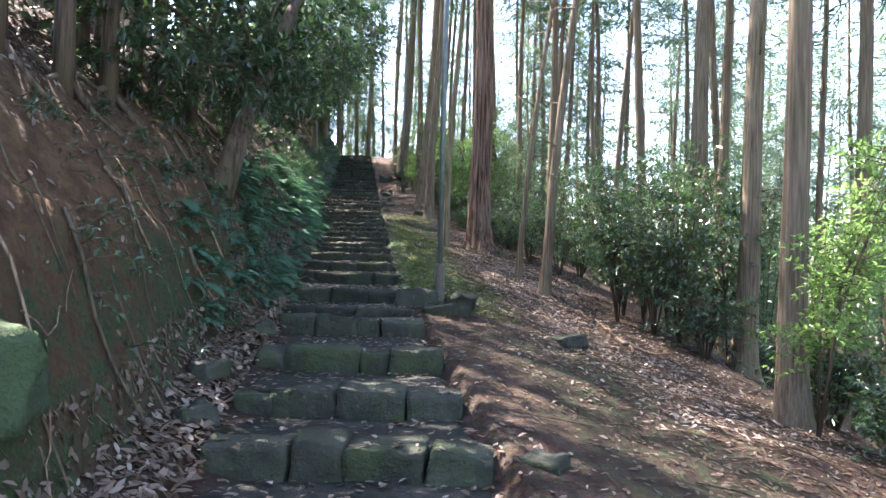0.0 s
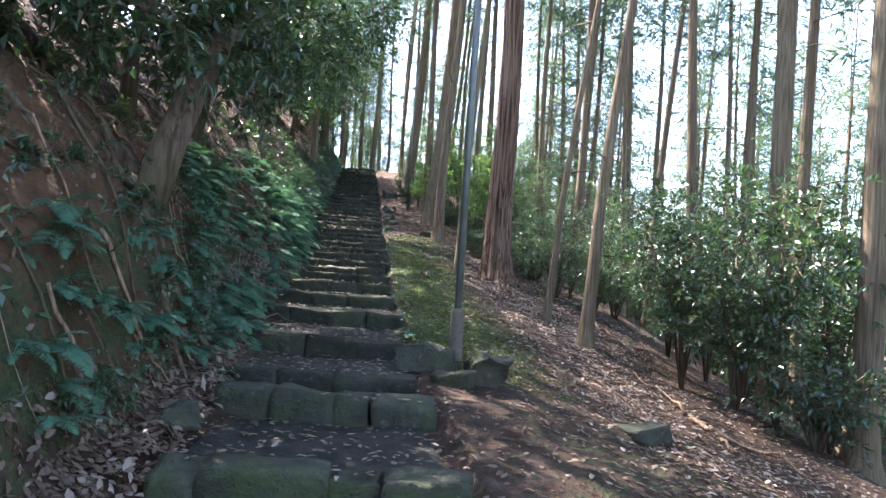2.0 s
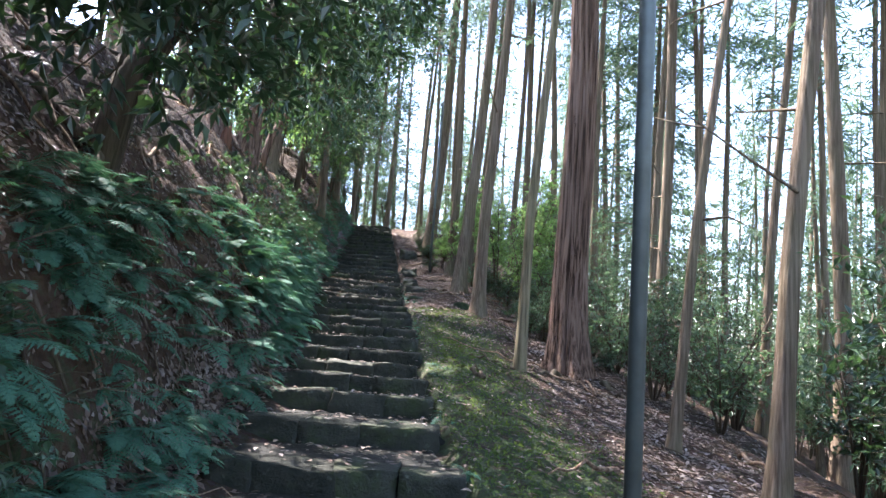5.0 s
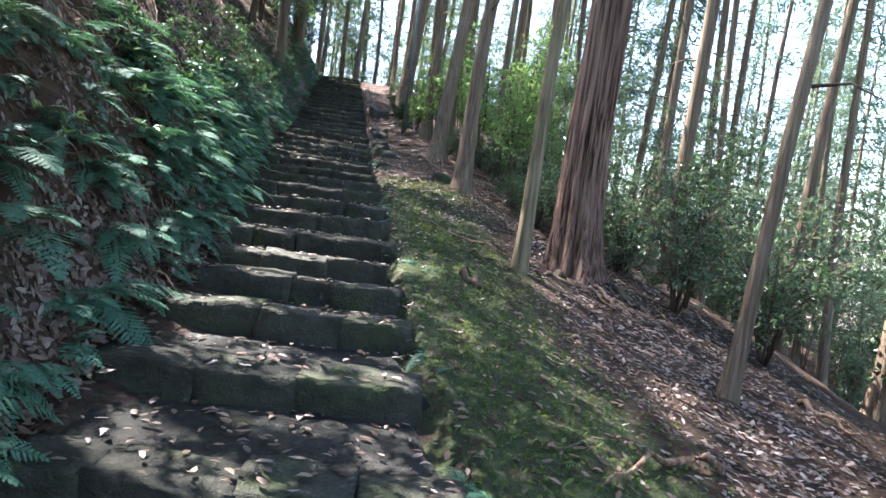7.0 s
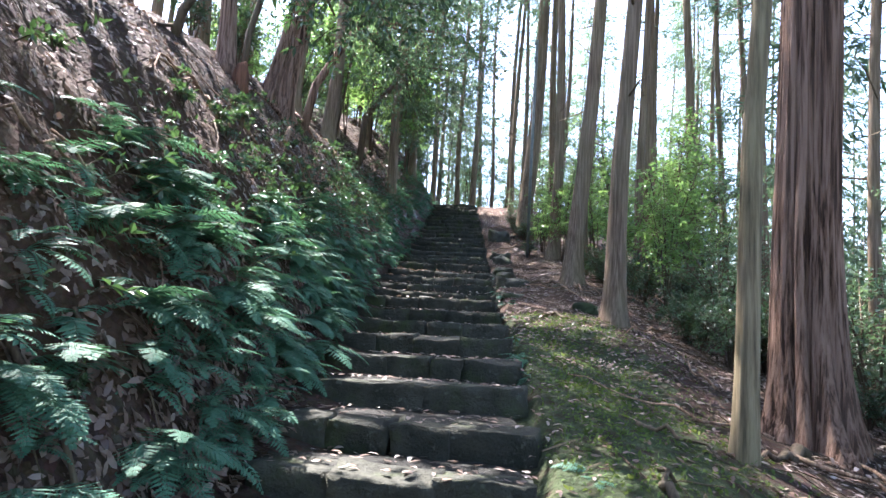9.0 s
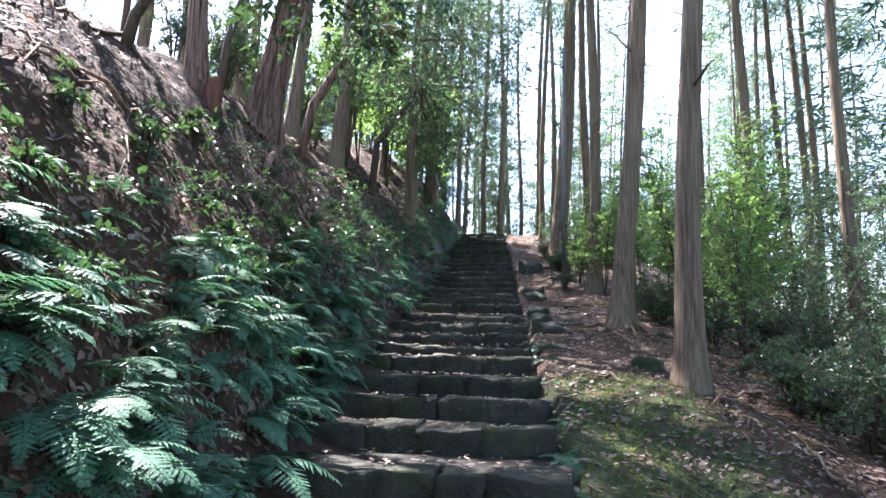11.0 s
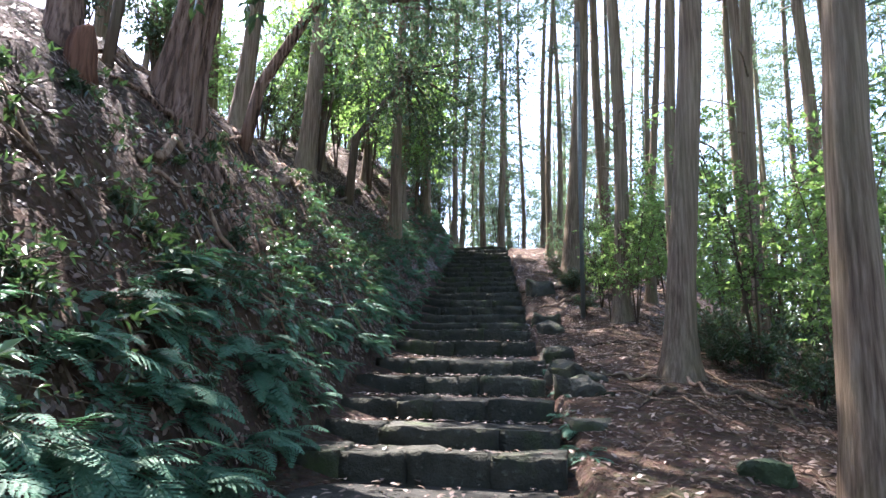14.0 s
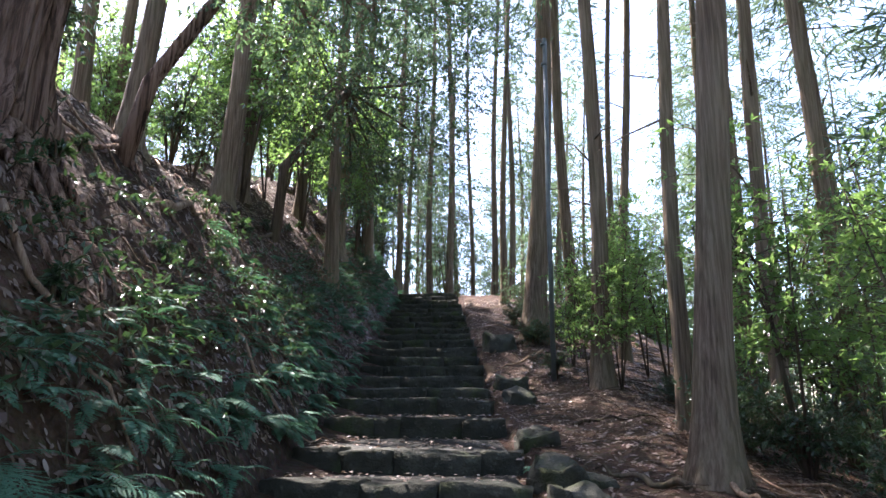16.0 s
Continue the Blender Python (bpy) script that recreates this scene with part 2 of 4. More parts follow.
# ---------------------------------------------------------------- the lie of the land
# one row a step: y of its front edge, left end, right end, height of the front edge
STEPS = [
    (-0.4, -0.85, 0.80, 0.05), (0.6, -0.95, 0.70, 0.17), (1.6, -1.05, 0.58, 0.28), (2.55, -1.15, 0.46, 0.39),
    (3.50, -1.25, 0.34, 0.50), (4.42, -1.40, 0.21, 0.605), (5.50, -1.54, 0.05, 0.73), (6.80, -1.66, -0.18, 0.88),
    (7.40, -1.72, -0.36, 0.945), (8.64, -2.00, -0.51, 1.09), (10.00, -2.24, -0.67, 1.285), (10.88, -2.33, -0.81, 1.445),
    (11.65, -2.37, -0.95, 1.59), (12.28, -2.41, -1.04, 1.705), (12.80, -2.49, -1.13, 1.805), (13.48, -2.59, -1.19, 1.93),
    (14.26, -2.75, -1.27, 2.08), (15.00, -2.83, -1.34, 2.215), (15.75, -3.05, -1.44, 2.355), (16.40, -3.20, -1.51, 2.475),
    (17.15, -3.32, -1.67, 2.61), (17.97, -3.44, -1.75, 2.77), (18.60, -3.48, -1.81, 2.88), (19.30, -3.64, -1.90, 3.015),
    (20.17, -3.78, -2.00, 3.175), (20.97, -3.85, -2.07, 3.325), (22.15, -4.00, -2.26, 3.545), (23.20, -4.15, -2.42, 3.74),
    (24.00, -4.25, -2.50, 3.89), (24.80, -4.35, -2.58, 4.06),
]
for k in range(1, 15):
    STEPS.append((24.80 + 0.586 * k, -4.35 - 0.068 * k, -2.58 - 0.09 * k, 4.06 + 0.181 * k))
STEP_Y = [s[0] for s in STEPS]
EDGE_Y = [-60.0] + STEP_Y + [45.0, 70.0]
EDGE_L = [-0.85] + [s[1] for s in STEPS] + [-6.2, -7.0]
EDGE_R = [0.80] + [s[2] for s in STEPS] + [-4.2, -4.5]
LINE_Y = [-1500.0, -60.0, -12.0] + STEP_Y + [38.0, 46.0, 70.0, 200.0, 1500.0]
LINE_Z = [-60.0, -6.0, -0.9] + [s[3] for s in STEPS] + [6.75, 6.7, 4.0, -6.0, -60.0]

BANK_LOW = ([0, 0.22, 0.30, 0.50, 0.72, 1.0, 1.6, 2.4, 3.6, 5.0, 8, 14, 40, 1500], [0, 0.04, 0.12, 0.62, 1.2, 1.62, 2.25, 2.9, 3.7, 4.3, 4.6, 4.0, -2, -30])
BANK_HIGH = ([0, 0.10, 0.30, 0.60, 0.90, 1.3, 1.9, 2.8, 4.0, 6.5, 14, 40, 1500], [0, 0.08, 0.46, 0.97, 1.38, 2.0, 2.7, 3.45, 4.0, 4.15, 3.4, -3, -30])
VERGE_LOW = ([0, 0.5, 1.5, 2.5, 4.0, 5.5, 8, 14, 30, 100, 1500], [-0.06, -0.11, -0.30, -0.52, -0.85, -1.5, -3.0, -6.0, -10, -17, -40])
VERGE_HIGH = ([0, 0.5, 1.2, 2.4, 3.4, 5.5, 8, 14, 30, 100, 1500], [-0.05, -0.04, -0.06, -0.25, -0.58, -1.5, -3.0, -6.0, -10, -17, -40])


def blend(y, y0, y1):
    s = min(1.0, max(0.0, (y - y0) / (y1 - y0)))
    return s * s * (3 - 2 * s)


def line_z(y):
    return float(np.interp(y, LINE_Y, LINE_Z))


def edge_left(y):
    return float(np.interp(y, EDGE_Y, EDGE_L))


def edge_right(y):
    return float(np.interp(y, EDGE_Y, EDGE_R))


def ground_z(x, y):
    """Height of the ground, without its small bumps."""
    left, right, z = edge_left(y), edge_right(y), line_z(y)
    if x < left:
        s = blend(y, 8.5, 13.0)
        d = left - x
        s2 = 1 - 0.15 * blend(y, 19.0, 27.0)
        return z + (1 - s) * float(np.interp(d, *BANK_LOW)) + s * s2 * float(np.interp(d, *BANK_HIGH))
    if x > right:
        s = blend(y, 14.5, 18.0)
        d = x - right
        return z + (1 - s) * float(np.interp(d, *VERGE_LOW)) + s * float(np.interp(d, *VERGE_HIGH))
    return z - 0.05


# ---------------------------------------------------------------- building helpers
rnd = random.Random(7)


def fuzz(x, y, z=0.0, scale=1.0):
    return noise.noise(Vector((x * scale, y * scale, z * scale)))


def bumpy_z(x, y):
    """Height of the ground as built, bumps and all."""
    away = max(edge_left(y) - x, x - edge_right(y), 0.0)
    rough = min(1.0, away / 0.5)
    steep = min(1.0, max(0.0, edge_left(y) - x - 0.25) / 0.4)
    g = ground_z(x, y)
    lumps = rough * (0.10 * fuzz(x, y, 3, 0.7) + 0.045 * fuzz(x, y, g + 5, 2.6))
    return g + lumps + steep * (0.13 * fuzz(x, y, g * 1.3 + 9, 1.7) + 0.08 * fuzz(x, y, g + 2, 4.0) + 0.03 * fuzz(x, y, g + 6, 8.5))


def mesh_object(name, verts, faces, material, smooth=True):
    me = bpy.data.meshes.new(name)
    me.from_pydata(verts, [], faces)
    me.materials.append(material)
    if smooth:
        me.polygons.foreach_set("use_smooth", [True] * len(me.polygons))
    me.update()
    return new(name, me)


def under(ob, parent, label=""):
    ob.parent = parent
    return tagged(ob, label) if label else ob


def part(name, bm, material, parent, label=""):
    me = bpy.data.meshes.new(name)
    bm.to_mesh(me)
    bm.free()
    me.materials.append(material)
    me.polygons.foreach_set("use_smooth", [True] * len(me.polygons))
    return under(new(name, me), parent, label)


def tube(points, radii, sides=8, ridges=0.0, seed=0.0, cap=True, flutes=0.0):
    """Verts and faces of a tapered round tube along points; ridges roughen its girth."""
    verts, faces = [], []
    pts = [Vector(p) for p in points]
    for i, (p, r) in enumerate(zip(pts, radii)):
        a = (pts[min(i + 1, len(pts) - 1)] - pts[max(i - 1, 0)]).normalized()
        ref = Vector((1, 0, 0)) if abs(a.x) < 0.9 else Vector((0, 1, 0))
        u = (ref - a * ref.dot(a)).normalized()
        w = a.cross(u)
        for k in range(sides):
            q = 2 * math.pi * k / sides
            rr = r * (1 + ridges * (fuzz(3 * math.cos(q) + seed, 3 * math.sin(q), p.z * 0.35) + 0.5 * fuzz(7 * math.cos(q) - seed, 7 * math.sin(q), p.z * 0.5)))
            if flutes:
                rr *= 1 - flutes * (1 - abs(math.sin(5.5 * q + 1.1 * fuzz(math.cos(q) * 2, math.sin(q) * 2, p.z * 0.25))) ** 0.45) * (1.2 + fuzz(q, p.z * 0.4, seed))
                rr *= 1 - 0.45 * flutes * (1 - abs(math.sin(13.5 * q + 2.2 * fuzz(math.cos(q) * 3, math.sin(q) * 3, p.z * 0.6))) ** 0.5)
            verts.append(tuple(p + u * (rr * math.cos(q)) + w * (rr * math.sin(q))))
    n = len(pts)
    for i in range(n - 1):
        for k in range(sides):
            a, b = i * sides + k, i * sides + (k + 1) % sides
            faces.append((a, b, b + sides, a + sides))
    if cap:
        faces.append(tuple(range(sides - 1, -1, -1)))
        faces.append(tuple((n - 1) * sides + k for k in range(sides)))
    return verts, faces


class Cloud:
    """Many small leaves or tubes gathered into one mesh."""

    def __init__(self):
        self.verts, self.faces = [], []

    def leaf(self, at, along, face, length, width, fold=0.25):
        along = along.normalized()
        side = along.cross(face)
        if side.length < 1e-4:
            side = along.orthogonal()
        side.normalize()
        up = side.cross(along)
        k = len(self.verts)
        mid = at + along * (length * 0.45)
        lift = up * (fold * width)
        self.verts += [tuple(at), tuple(mid + side * (width / 2) + lift), tuple(at + along * length - lift * 0.6), tuple(mid - side * (width / 2) + lift)]
        self.faces += [(k, k + 1, k + 2), (k, k + 2, k + 3)]

    def oval(self, at, along, face, length, width, curl):
        along = along.normalized()
        side = along.cross(face)
        if side.length < 1e-4:
            side = along.orthogonal()
        side.normalize()
        up = side.cross(along)
        k = len(self.verts)
        for q, w, h in ((0, 0, 0), (0.25, 0.42, 0.6), (0.62, 0.46, 0.8), (1, 0, 0), (0.62, -0.46, 1.0), (0.25, -0.42, 0.5)):
            self.verts.append(tuple(at + along * (q * length) + side * (w * width) + up * (h * curl * width)))
        self.faces += [(k, k + 1, k + 5), (k + 1, k + 2, k + 4, k + 5), (k + 2, k + 3, k + 4)]

    def add(self, verts, faces):
        k = len(self.verts)
        self.verts += verts
        self.faces += [tuple(k + i for i in f) for f in faces]

    def build(self, name, material, smooth=False):
        return mesh_object(name, self.verts, self.faces, material, smooth)


def random_way(r, flat=1.0):
    a, z = r.uniform(0, 2 * math.pi), r.uniform(-1, 1) * flat
    s = math.sqrt(max(0.0, 1 - z * z))
    return Vector((s * math.cos(a), s * math.sin(a), z))


def empty(name, x, y, z, label, category, group="", kind=""):
    e = new(name)
    e.location = (x, y, z)
    return tagged(e, label, category, group, kind)


# ---------------------------------------------------------------- the ground
def build_ground():
    lefts = [-1500, -700, -300, -120, -60, -35, -22, -15, -11, -8.5, -7] + [-6 + 0.125 * i for i in range(28)] + [-2.5 + 0.05 * i for i in range(50)]
    rights = [0.04 + 0.085 * i for i in range(40)] + [3.45 + 0.25 * i for i in range(14)] + [7.2, 8.2, 9.5, 11, 13, 16, 20, 26, 35, 60, 120, 300, 700, 1500]
    ys = [-1500, -600, -200, -80, -40, -20, -10, -6, -4, -3] + [-2 + 0.09 * i for i in range(433)] + [37.2 + 0.5 * i for i in range(20)] + [48, 50, 53, 57, 62, 70, 85, 110, 160, 250, 450, 800, 1500]
    verts, moss, bare = [], [], []
    for y in ys:
        el, er = edge_left(y), edge_right(y)
        for d in [*lefts, None, *rights]:
            if d is None:
                x, z = (el + er) / 2, line_z(y) - 0.30
                if y > 33.2:
                    z += 0.27
            else:
                x = el + d if d < 0 else er + d
                z = bumpy_z(x, y)
                if abs(d) < 0.05:
                    z -= 0.10
            verts.append((x, y, z))
            m = b = 0.0
            if d is not None and d > 0:
                m = 0.60 * blend(d, -0.08, 0.06) * (1 - blend(d, 0.9, 2.0)) * blend(y, 7.6, 9.0) * (1 - 0.75 * blend(y, 16.0, 19.0))
                m += 0.40 * blend(d, 0.3, 0.8) * (1 - blend(d, 1.8, 2.6)) * (1 - blend(y, 7.0, 8.5))
                b = 0.25 * blend(y, 16, 19) * (1 - blend(d, 2.0, 3.5))
            elif d is not None:
                bank = blend(-d, 0.25, 0.45) * (1 - blend(-d, 1.1, 1.7))
                m = (0.42 + (0.06 + 0.45 * max(0.0, fuzz(x, y, z + 4, 0.9))) * (1 - blend(y, 6.5, 9.0))) * blend(-d, 0.15, 0.35) * (1 - blend(-d, 0.55, 0.85)) * (1 - 0.45 * blend(y, 8, 12))
                b = 0.95 * bank * (1 - 0.6 * blend(y, 7, 10))
            moss.append(m), bare.append(b)
    w = len(lefts) + 1 + len(rights)
    faces = [(j * w + i, j * w + i + 1, (j + 1) * w + i + 1, (j + 1) * w + i) for j in range(len(ys) - 1) for i in range(w - 1)]
    ob = mesh_object("ground", verts, faces, GROUND)
    for key, values in (("moss", moss), ("bare", bare)):
        ob.data.attributes.new(key, "FLOAT", "POINT").data.foreach_set("value", values)
    tagged(ob, "brown forest floor with leaf litter, moss and an earth bank", "ground", kind="structure")


# ---------------------------------------------------------------- the stone stairs
def block(sx, sy, sz, seed, cuts=3, wear=0.22, rough=0.03):
    """A rough stone block, worn round at its edges, its base centre at the origin."""
    bm = bmesh.new()
    bmesh.ops.create_cube(bm, size=2.0)
    bmesh.ops.subdivide_edges(bm, edges=bm.edges[:], cuts=cuts, use_grid_fill=True)
    for v in bm.verts:
        c = v.co
        n = (abs(c.x) ** 6 + abs(c.y) ** 6 + abs(c.z) ** 6) ** (1 / 6)
        c *= (1 - wear) + wear / n
        c.x, c.y, c.z = c.x * sx / 2, c.y * sy / 2, (c.z + 1) * sz / 2
        k = Vector((c.x * 3.2 + seed * 5.1, c.y * 3.2 + seed * 2.3, c.z * 3.2 - seed))
        c += noise.noise_vector(k) * rough + noise.noise_vector(k * 3) * rough * 0.55
    return bm


def build_stairs():
    flight = empty("stone_stairs", STEPS[0][1], STEPS[0][0], STEPS[0][3] - 0.2, "old uneven stairs of dark mossy stone climbing the wooded slope", "stairs", kind="structure")
    base = Matrix.Translation(-flight.location)
    r = random.Random(31)
    for i, (y, xl, xr, z) in enumerate(STEPS):
        low = i == 8
        rise = 0.10 if low else r.uniform(0.17, 0.20)
        y2 = STEPS[i + 1][0] if i + 1 < len(STEPS) else y + 0.8
        z2 = STEPS[i + 1][3] - 0.18 if i + 1 < len(STEPS) else z
        count = r.choice([2, 3, 3, 4, 4, 5]) if y < 24 else r.choice([2, 3, 4])
        cuts = sorted(xl + (xr - xl) * (k + r.uniform(-0.32, 0.32)) / count for k in range(1, count))
        ends = [xl + r.uniform(-0.06, 0.05), *cuts, xr + r.uniform(-0.03, 0.03)]
        for a, b in zip(ends, ends[1:]):
            h, d = rise + 0.14 + r.uniform(-0.01, 0.02), r.uniform(0.26, 0.36)
            early = y < 6.9
            bm = block(b - a + (0.0 if early else 0.012), d, h + (r.uniform(-0.03, 0.03) if early else 0.0), r.uniform(0, 90), 6 if y < 16 else 4, r.uniform(0.14, 0.24) if early else r.uniform(0.05, 0.11), 0.036 if early else 0.030)
            ob = part("step_stone", bm, STONE_GREEN if early else STONE, flight)
            ob.matrix_basis = base @ pose((a + b) / 2, y + d / 2 - 0.02 + r.uniform(-0.025, 0.025), z - h + r.uniform(-0.012, 0.012), r.uniform(-3, 2), r.uniform(-2.2, 2.2), r.uniform(-3, 3))
        nx, ny = 14, 8
        verts, faces = [], []
        for q in range(ny + 1):
            s = q / ny
            yy = y + 0.16 + (y2 + 0.12 - y - 0.16) * s
            zz = z - 0.022 + (z2 - z + 0.03) * s
            for p in range(nx + 1):
                xx = xl - 0.02 + (xr - xl + 0.06) * p / nx + 0.03 * fuzz(p, yy, 2, 1.7) + (edge_left(yy) - xl if p < nx / 2 else edge_right(yy) - xr) * abs(2 * p / nx - 1)
                edge = 0.09 if p in (0, nx) else 0.0
                verts.append((xx, yy, zz - edge + 0.022 * fuzz(xx, yy, 1, 2.4) + 0.010 * fuzz(xx, yy, 4, 8)))
        faces = [(q * (nx + 1) + p, q * (nx + 1) + p + 1, (q + 1) * (nx + 1) + p + 1, (q + 1) * (nx + 1) + p) for q in range(ny) for p in range(nx)]
        k = len(verts)
        rim = [p for p in range(nx + 1)] + [q * (nx + 1) + nx for q in range(1, ny + 1)] + [ny * (nx + 1) + p for p in range(nx - 1, -1, -1)] + [q * (nx + 1) for q in range(ny - 1, 0, -1)]
        verts += [(verts[v][0], verts[v][1], verts[v][2] - 0.22) for v in rim]
        faces += [(rim[j], k + j, k + (j + 1) % len(rim), rim[(j + 1) % len(rim)]) for j in range(len(rim))]
        ob = mesh_object("tread", verts, faces, TREAD)
        ob.matrix_basis = base
        under(ob, flight)


def rock(name, x, y, sx, sy, sz, turn, label, tilt=0.0, sink=0.05, seed=0.0, lift=0.0, wear=0.28, material=None):
    bm = block(sx, sy, sz, seed, 4, wear, 0.10 * min(sx, sy, sz) / 0.3 + 0.02)
    me = bpy.data.meshes.new(name)
    bm.to_mesh(me)
    bm.free()
    me.materials.append(material or ROCK)
    me.polygons.foreach_set("use_smooth", [True] * len(me.polygons))
    ob = new(name, me)
    ob.matrix_world = pose(x, y, bumpy_z(x, y) - sink + lift, tilt, 0, turn)
    return tagged(ob, label, "rock")


# ---------------------------------------------------------------- trees
def conifer_crown(seed, start, height, spread, density, step=0.11, size=1.0):
    """Verts of boughs and their drooping sprays, on a trunk along z from 0."""
    r = random.Random(seed)
    c = Cloud()
    z = start
    while z < height:
        s = (z - start) / (height - start)
        reach = spread * (1 - s) ** 0.8 * r.uniform(0.55, 1.1) + 0.3
        if r.random() < density:
            a = r.uniform(0, 2 * math.pi)
            way = Vector((math.cos(a), math.sin(a), r.uniform(-0.25, 0.2)))
            tip = Vector((0, 0, z)) + way * reach
            n = int((9 + reach * 20) / size)
            for k in range(n):
                q = 0.2 + 0.8 * k / n
                p = Vector((0, 0, z)).lerp(tip, q) + Vector((r.gauss(0, 0.16), r.gauss(0, 0.16), r.gauss(0, 0.10) - 0.12 * q * q * reach))
                d = (way + random_way(r) * 0.9 + Vector((0, 0, -0.35)))
                c.leaf(p, d, random_way(r) + Vector((0, 0, 0.6)), size * r.uniform(0.20, 0.40), size * r.uniform(0.032, 0.056))
        z += step
    return c


CROWNS = []


def prepare_crowns():
    for seed, start, height, spread, density, step, size in ((1, 8.5, 19, 2.5, 0.72, 0.12, 1), (2, 10, 21, 2.4, 0.72, 0.12, 1), (3, 7.5, 18, 2.5, 0.72, 0.12, 1), (4, 10.5, 22, 2.6, 0.72, 0.12, 1),
                                                             (5, 3.0, 19, 2.3, 0.95, 0.16, 1.25), (6, 5.0, 21, 2.2, 0.95, 0.16, 1.25), (7, 2.0, 18, 2.3, 0.9, 0.16, 1.25)):
        c = conifer_crown(seed, start, height, spread, density, step, size)
        ob = c.build("crown", CONIFER)
        CROWNS.append((ob.data, height))
        bpy.data.objects.remove(ob)


def conifer(x, y, radius, lean_x, lean_y, bark, label, crown=0, height=20.0, sides=16, group="cedars along the path", stubs=True, flare=1.0, name="cedar_tree", flutes=0.0):
    z = bumpy_z(x, y)
    base = empty(name, x, y, z - 0.15, label, "tree", group)
    r = random.Random(int(x * 131 + y * 17))
    hs = [-0.9, 0, 0.12, 0.3, 0.6, 0.85, 1.1, 1.5, 2, 2.6, 3.2, 4.0, 4.8, 6.5, 8.5, 11, 14, height] if flutes else [-0.9, 0, 0.12, 0.3, 0.6, 1.1, 2, 3.2, 4.8, 6.5, 8.5, 11, 14, height]
    ph, am = r.uniform(0, 6), 0.05 + radius * 0.15
    axis = [Vector((lean_x * h + am * math.sin(h * 0.5 + ph) * min(1, max(h, 0) / 2), lean_y * h + am * math.cos(h * 0.43 + ph) * min(1, max(h, 0) / 2), h)) for h in hs]
    radii = [max(0.02, radius * (max(0.0, 1 - max(h, 0) / height) ** 0.75) * (1 + flare * (0.75 * math.exp(-max(h, 0) / 0.26) + 0.24 * math.exp(-max(h, 0) / 0.9)))) for h in hs]
    verts, faces = tube(axis, radii, sides, 0.16 if flutes else 0.07, ph, True, flutes)
    spurs = r.choice((3, 4, 5))
    for i, h in enumerate(hs):
        swell = 0.42 * flare * math.exp(-max(h, 0) / 0.26)
        for k in range(sides if swell > 0.02 else 0):
            q = max(0.0, math.cos(spurs * 2 * math.pi * k / sides + ph)) ** 1.5
            verts[i * sides + k] = tuple(axis[i] + (Vector(verts[i * sides + k]) - axis[i]) * (1 - 0.25 * swell + swell * q))
    under(mesh_object("trunk", verts, faces, bark), base)
    data, full = CROWNS[crown % len(CROWNS)]
    ob = new("crown", data)
    tilt = Matrix.Identity(4)
    tilt[0][2], tilt[1][2] = lean_x, lean_y
    ob.matrix_basis = tilt @ Matrix.Rotation(r.uniform(0, 6.28), 4, "Z") @ Matrix.Diagonal((1, 1, height / full, 1))
    under(ob, base)
    if stubs:
        for k in range(r.randint(3, 6)):
            h = r.uniform(2.2, 7.5)
            a = r.uniform(0, 6.28)
            p = Vector((lean_x * h, lean_y * h, h))
            way = Vector((math.cos(a), math.sin(a), r.uniform(-0.1, 0.35)))
            length = r.uniform(0.35, 1.5)
            v, f = tube([p, p + way * length * 0.5 + Vector((0, 0, 0.03)), p + way * length + Vector((0, 0, r.uniform(-0.2, 0.1)))], [0.017, 0.011, 0.004], 4)
            under(mesh_object("dead_branch", v, f, bark), base)
    return base


def spray(c, twigs, r, at, way, length, leaf, count, droop=0.25):
    """A leafy twig: leaves into c, the twig into twigs."""
    way = way.normalized()
    p, pts = at.copy(), [tuple(at)]
    for k in range(count):
        way = (way + random_way(r) * 0.22 + Vector((0, 0, -droop / count))).normalized()
        p = p + way * (length / count)
        pts.append(tuple(p))
        for _ in range(2 if k > 0 else 1):
            side = way.cross(random_way(r))
            c.leaf(p, way * 0.6 + side.normalized() * 0.9, Vector((0, 0, 1)) + random_way(r) * 0.55, leaf * r.uniform(0.7, 1.15), leaf * r.uniform(0.36, 0.50))
    c.leaf(p, way, Vector((0, 0, 1)), leaf, leaf * 0.38)
    v, f = tube(pts[::2] if len(pts) > 4 else pts, [0.006 * (1 - 0.7 * i / max(1, len(pts[::2] if len(pts) > 4 else pts) - 1)) for i in range(len(pts[::2] if len(pts) > 4 else pts))], 3, cap=False)
    twigs.add(v, f)


def leafy_parts(base, r, clumps, leaf, material, bark, per_clump, origin=None):
    """Crown of separate clumps; each clump (centre, radii) is full of leafy twigs."""
    c, twigs = Cloud(), Cloud()
    for centre, size in clumps:
        centre, size = Vector(centre), Vector(size)
        if origin is not None:
            o = Vector(origin)
            mid = o.lerp(centre, 0.5) + random_way(r) * 0.15
            v, f = tube([o, mid, centre], [0.035, 0.024, 0.010], 5)
            under(mesh_object("branch", v, f, bark), base)
        for _ in range(per_clump):
            d = random_way(r)
            p = centre + Vector((d.x * size.x, d.y * size.y, d.z * size.z)) * r.uniform(0.25, 1.0) ** 0.6
            spray(c, twigs, r, p, d + random_way(r) * 0.6 + Vector((0, 0, -0.1)), r.uniform(0.25, 0.5), leaf, r.randint(4, 7))
    under(c.build("foliage", material), base)
    if twigs.verts:
        tagged(under(twigs.build("twig_growth", bark), base), kind="stuff")


SHRUBS = {}


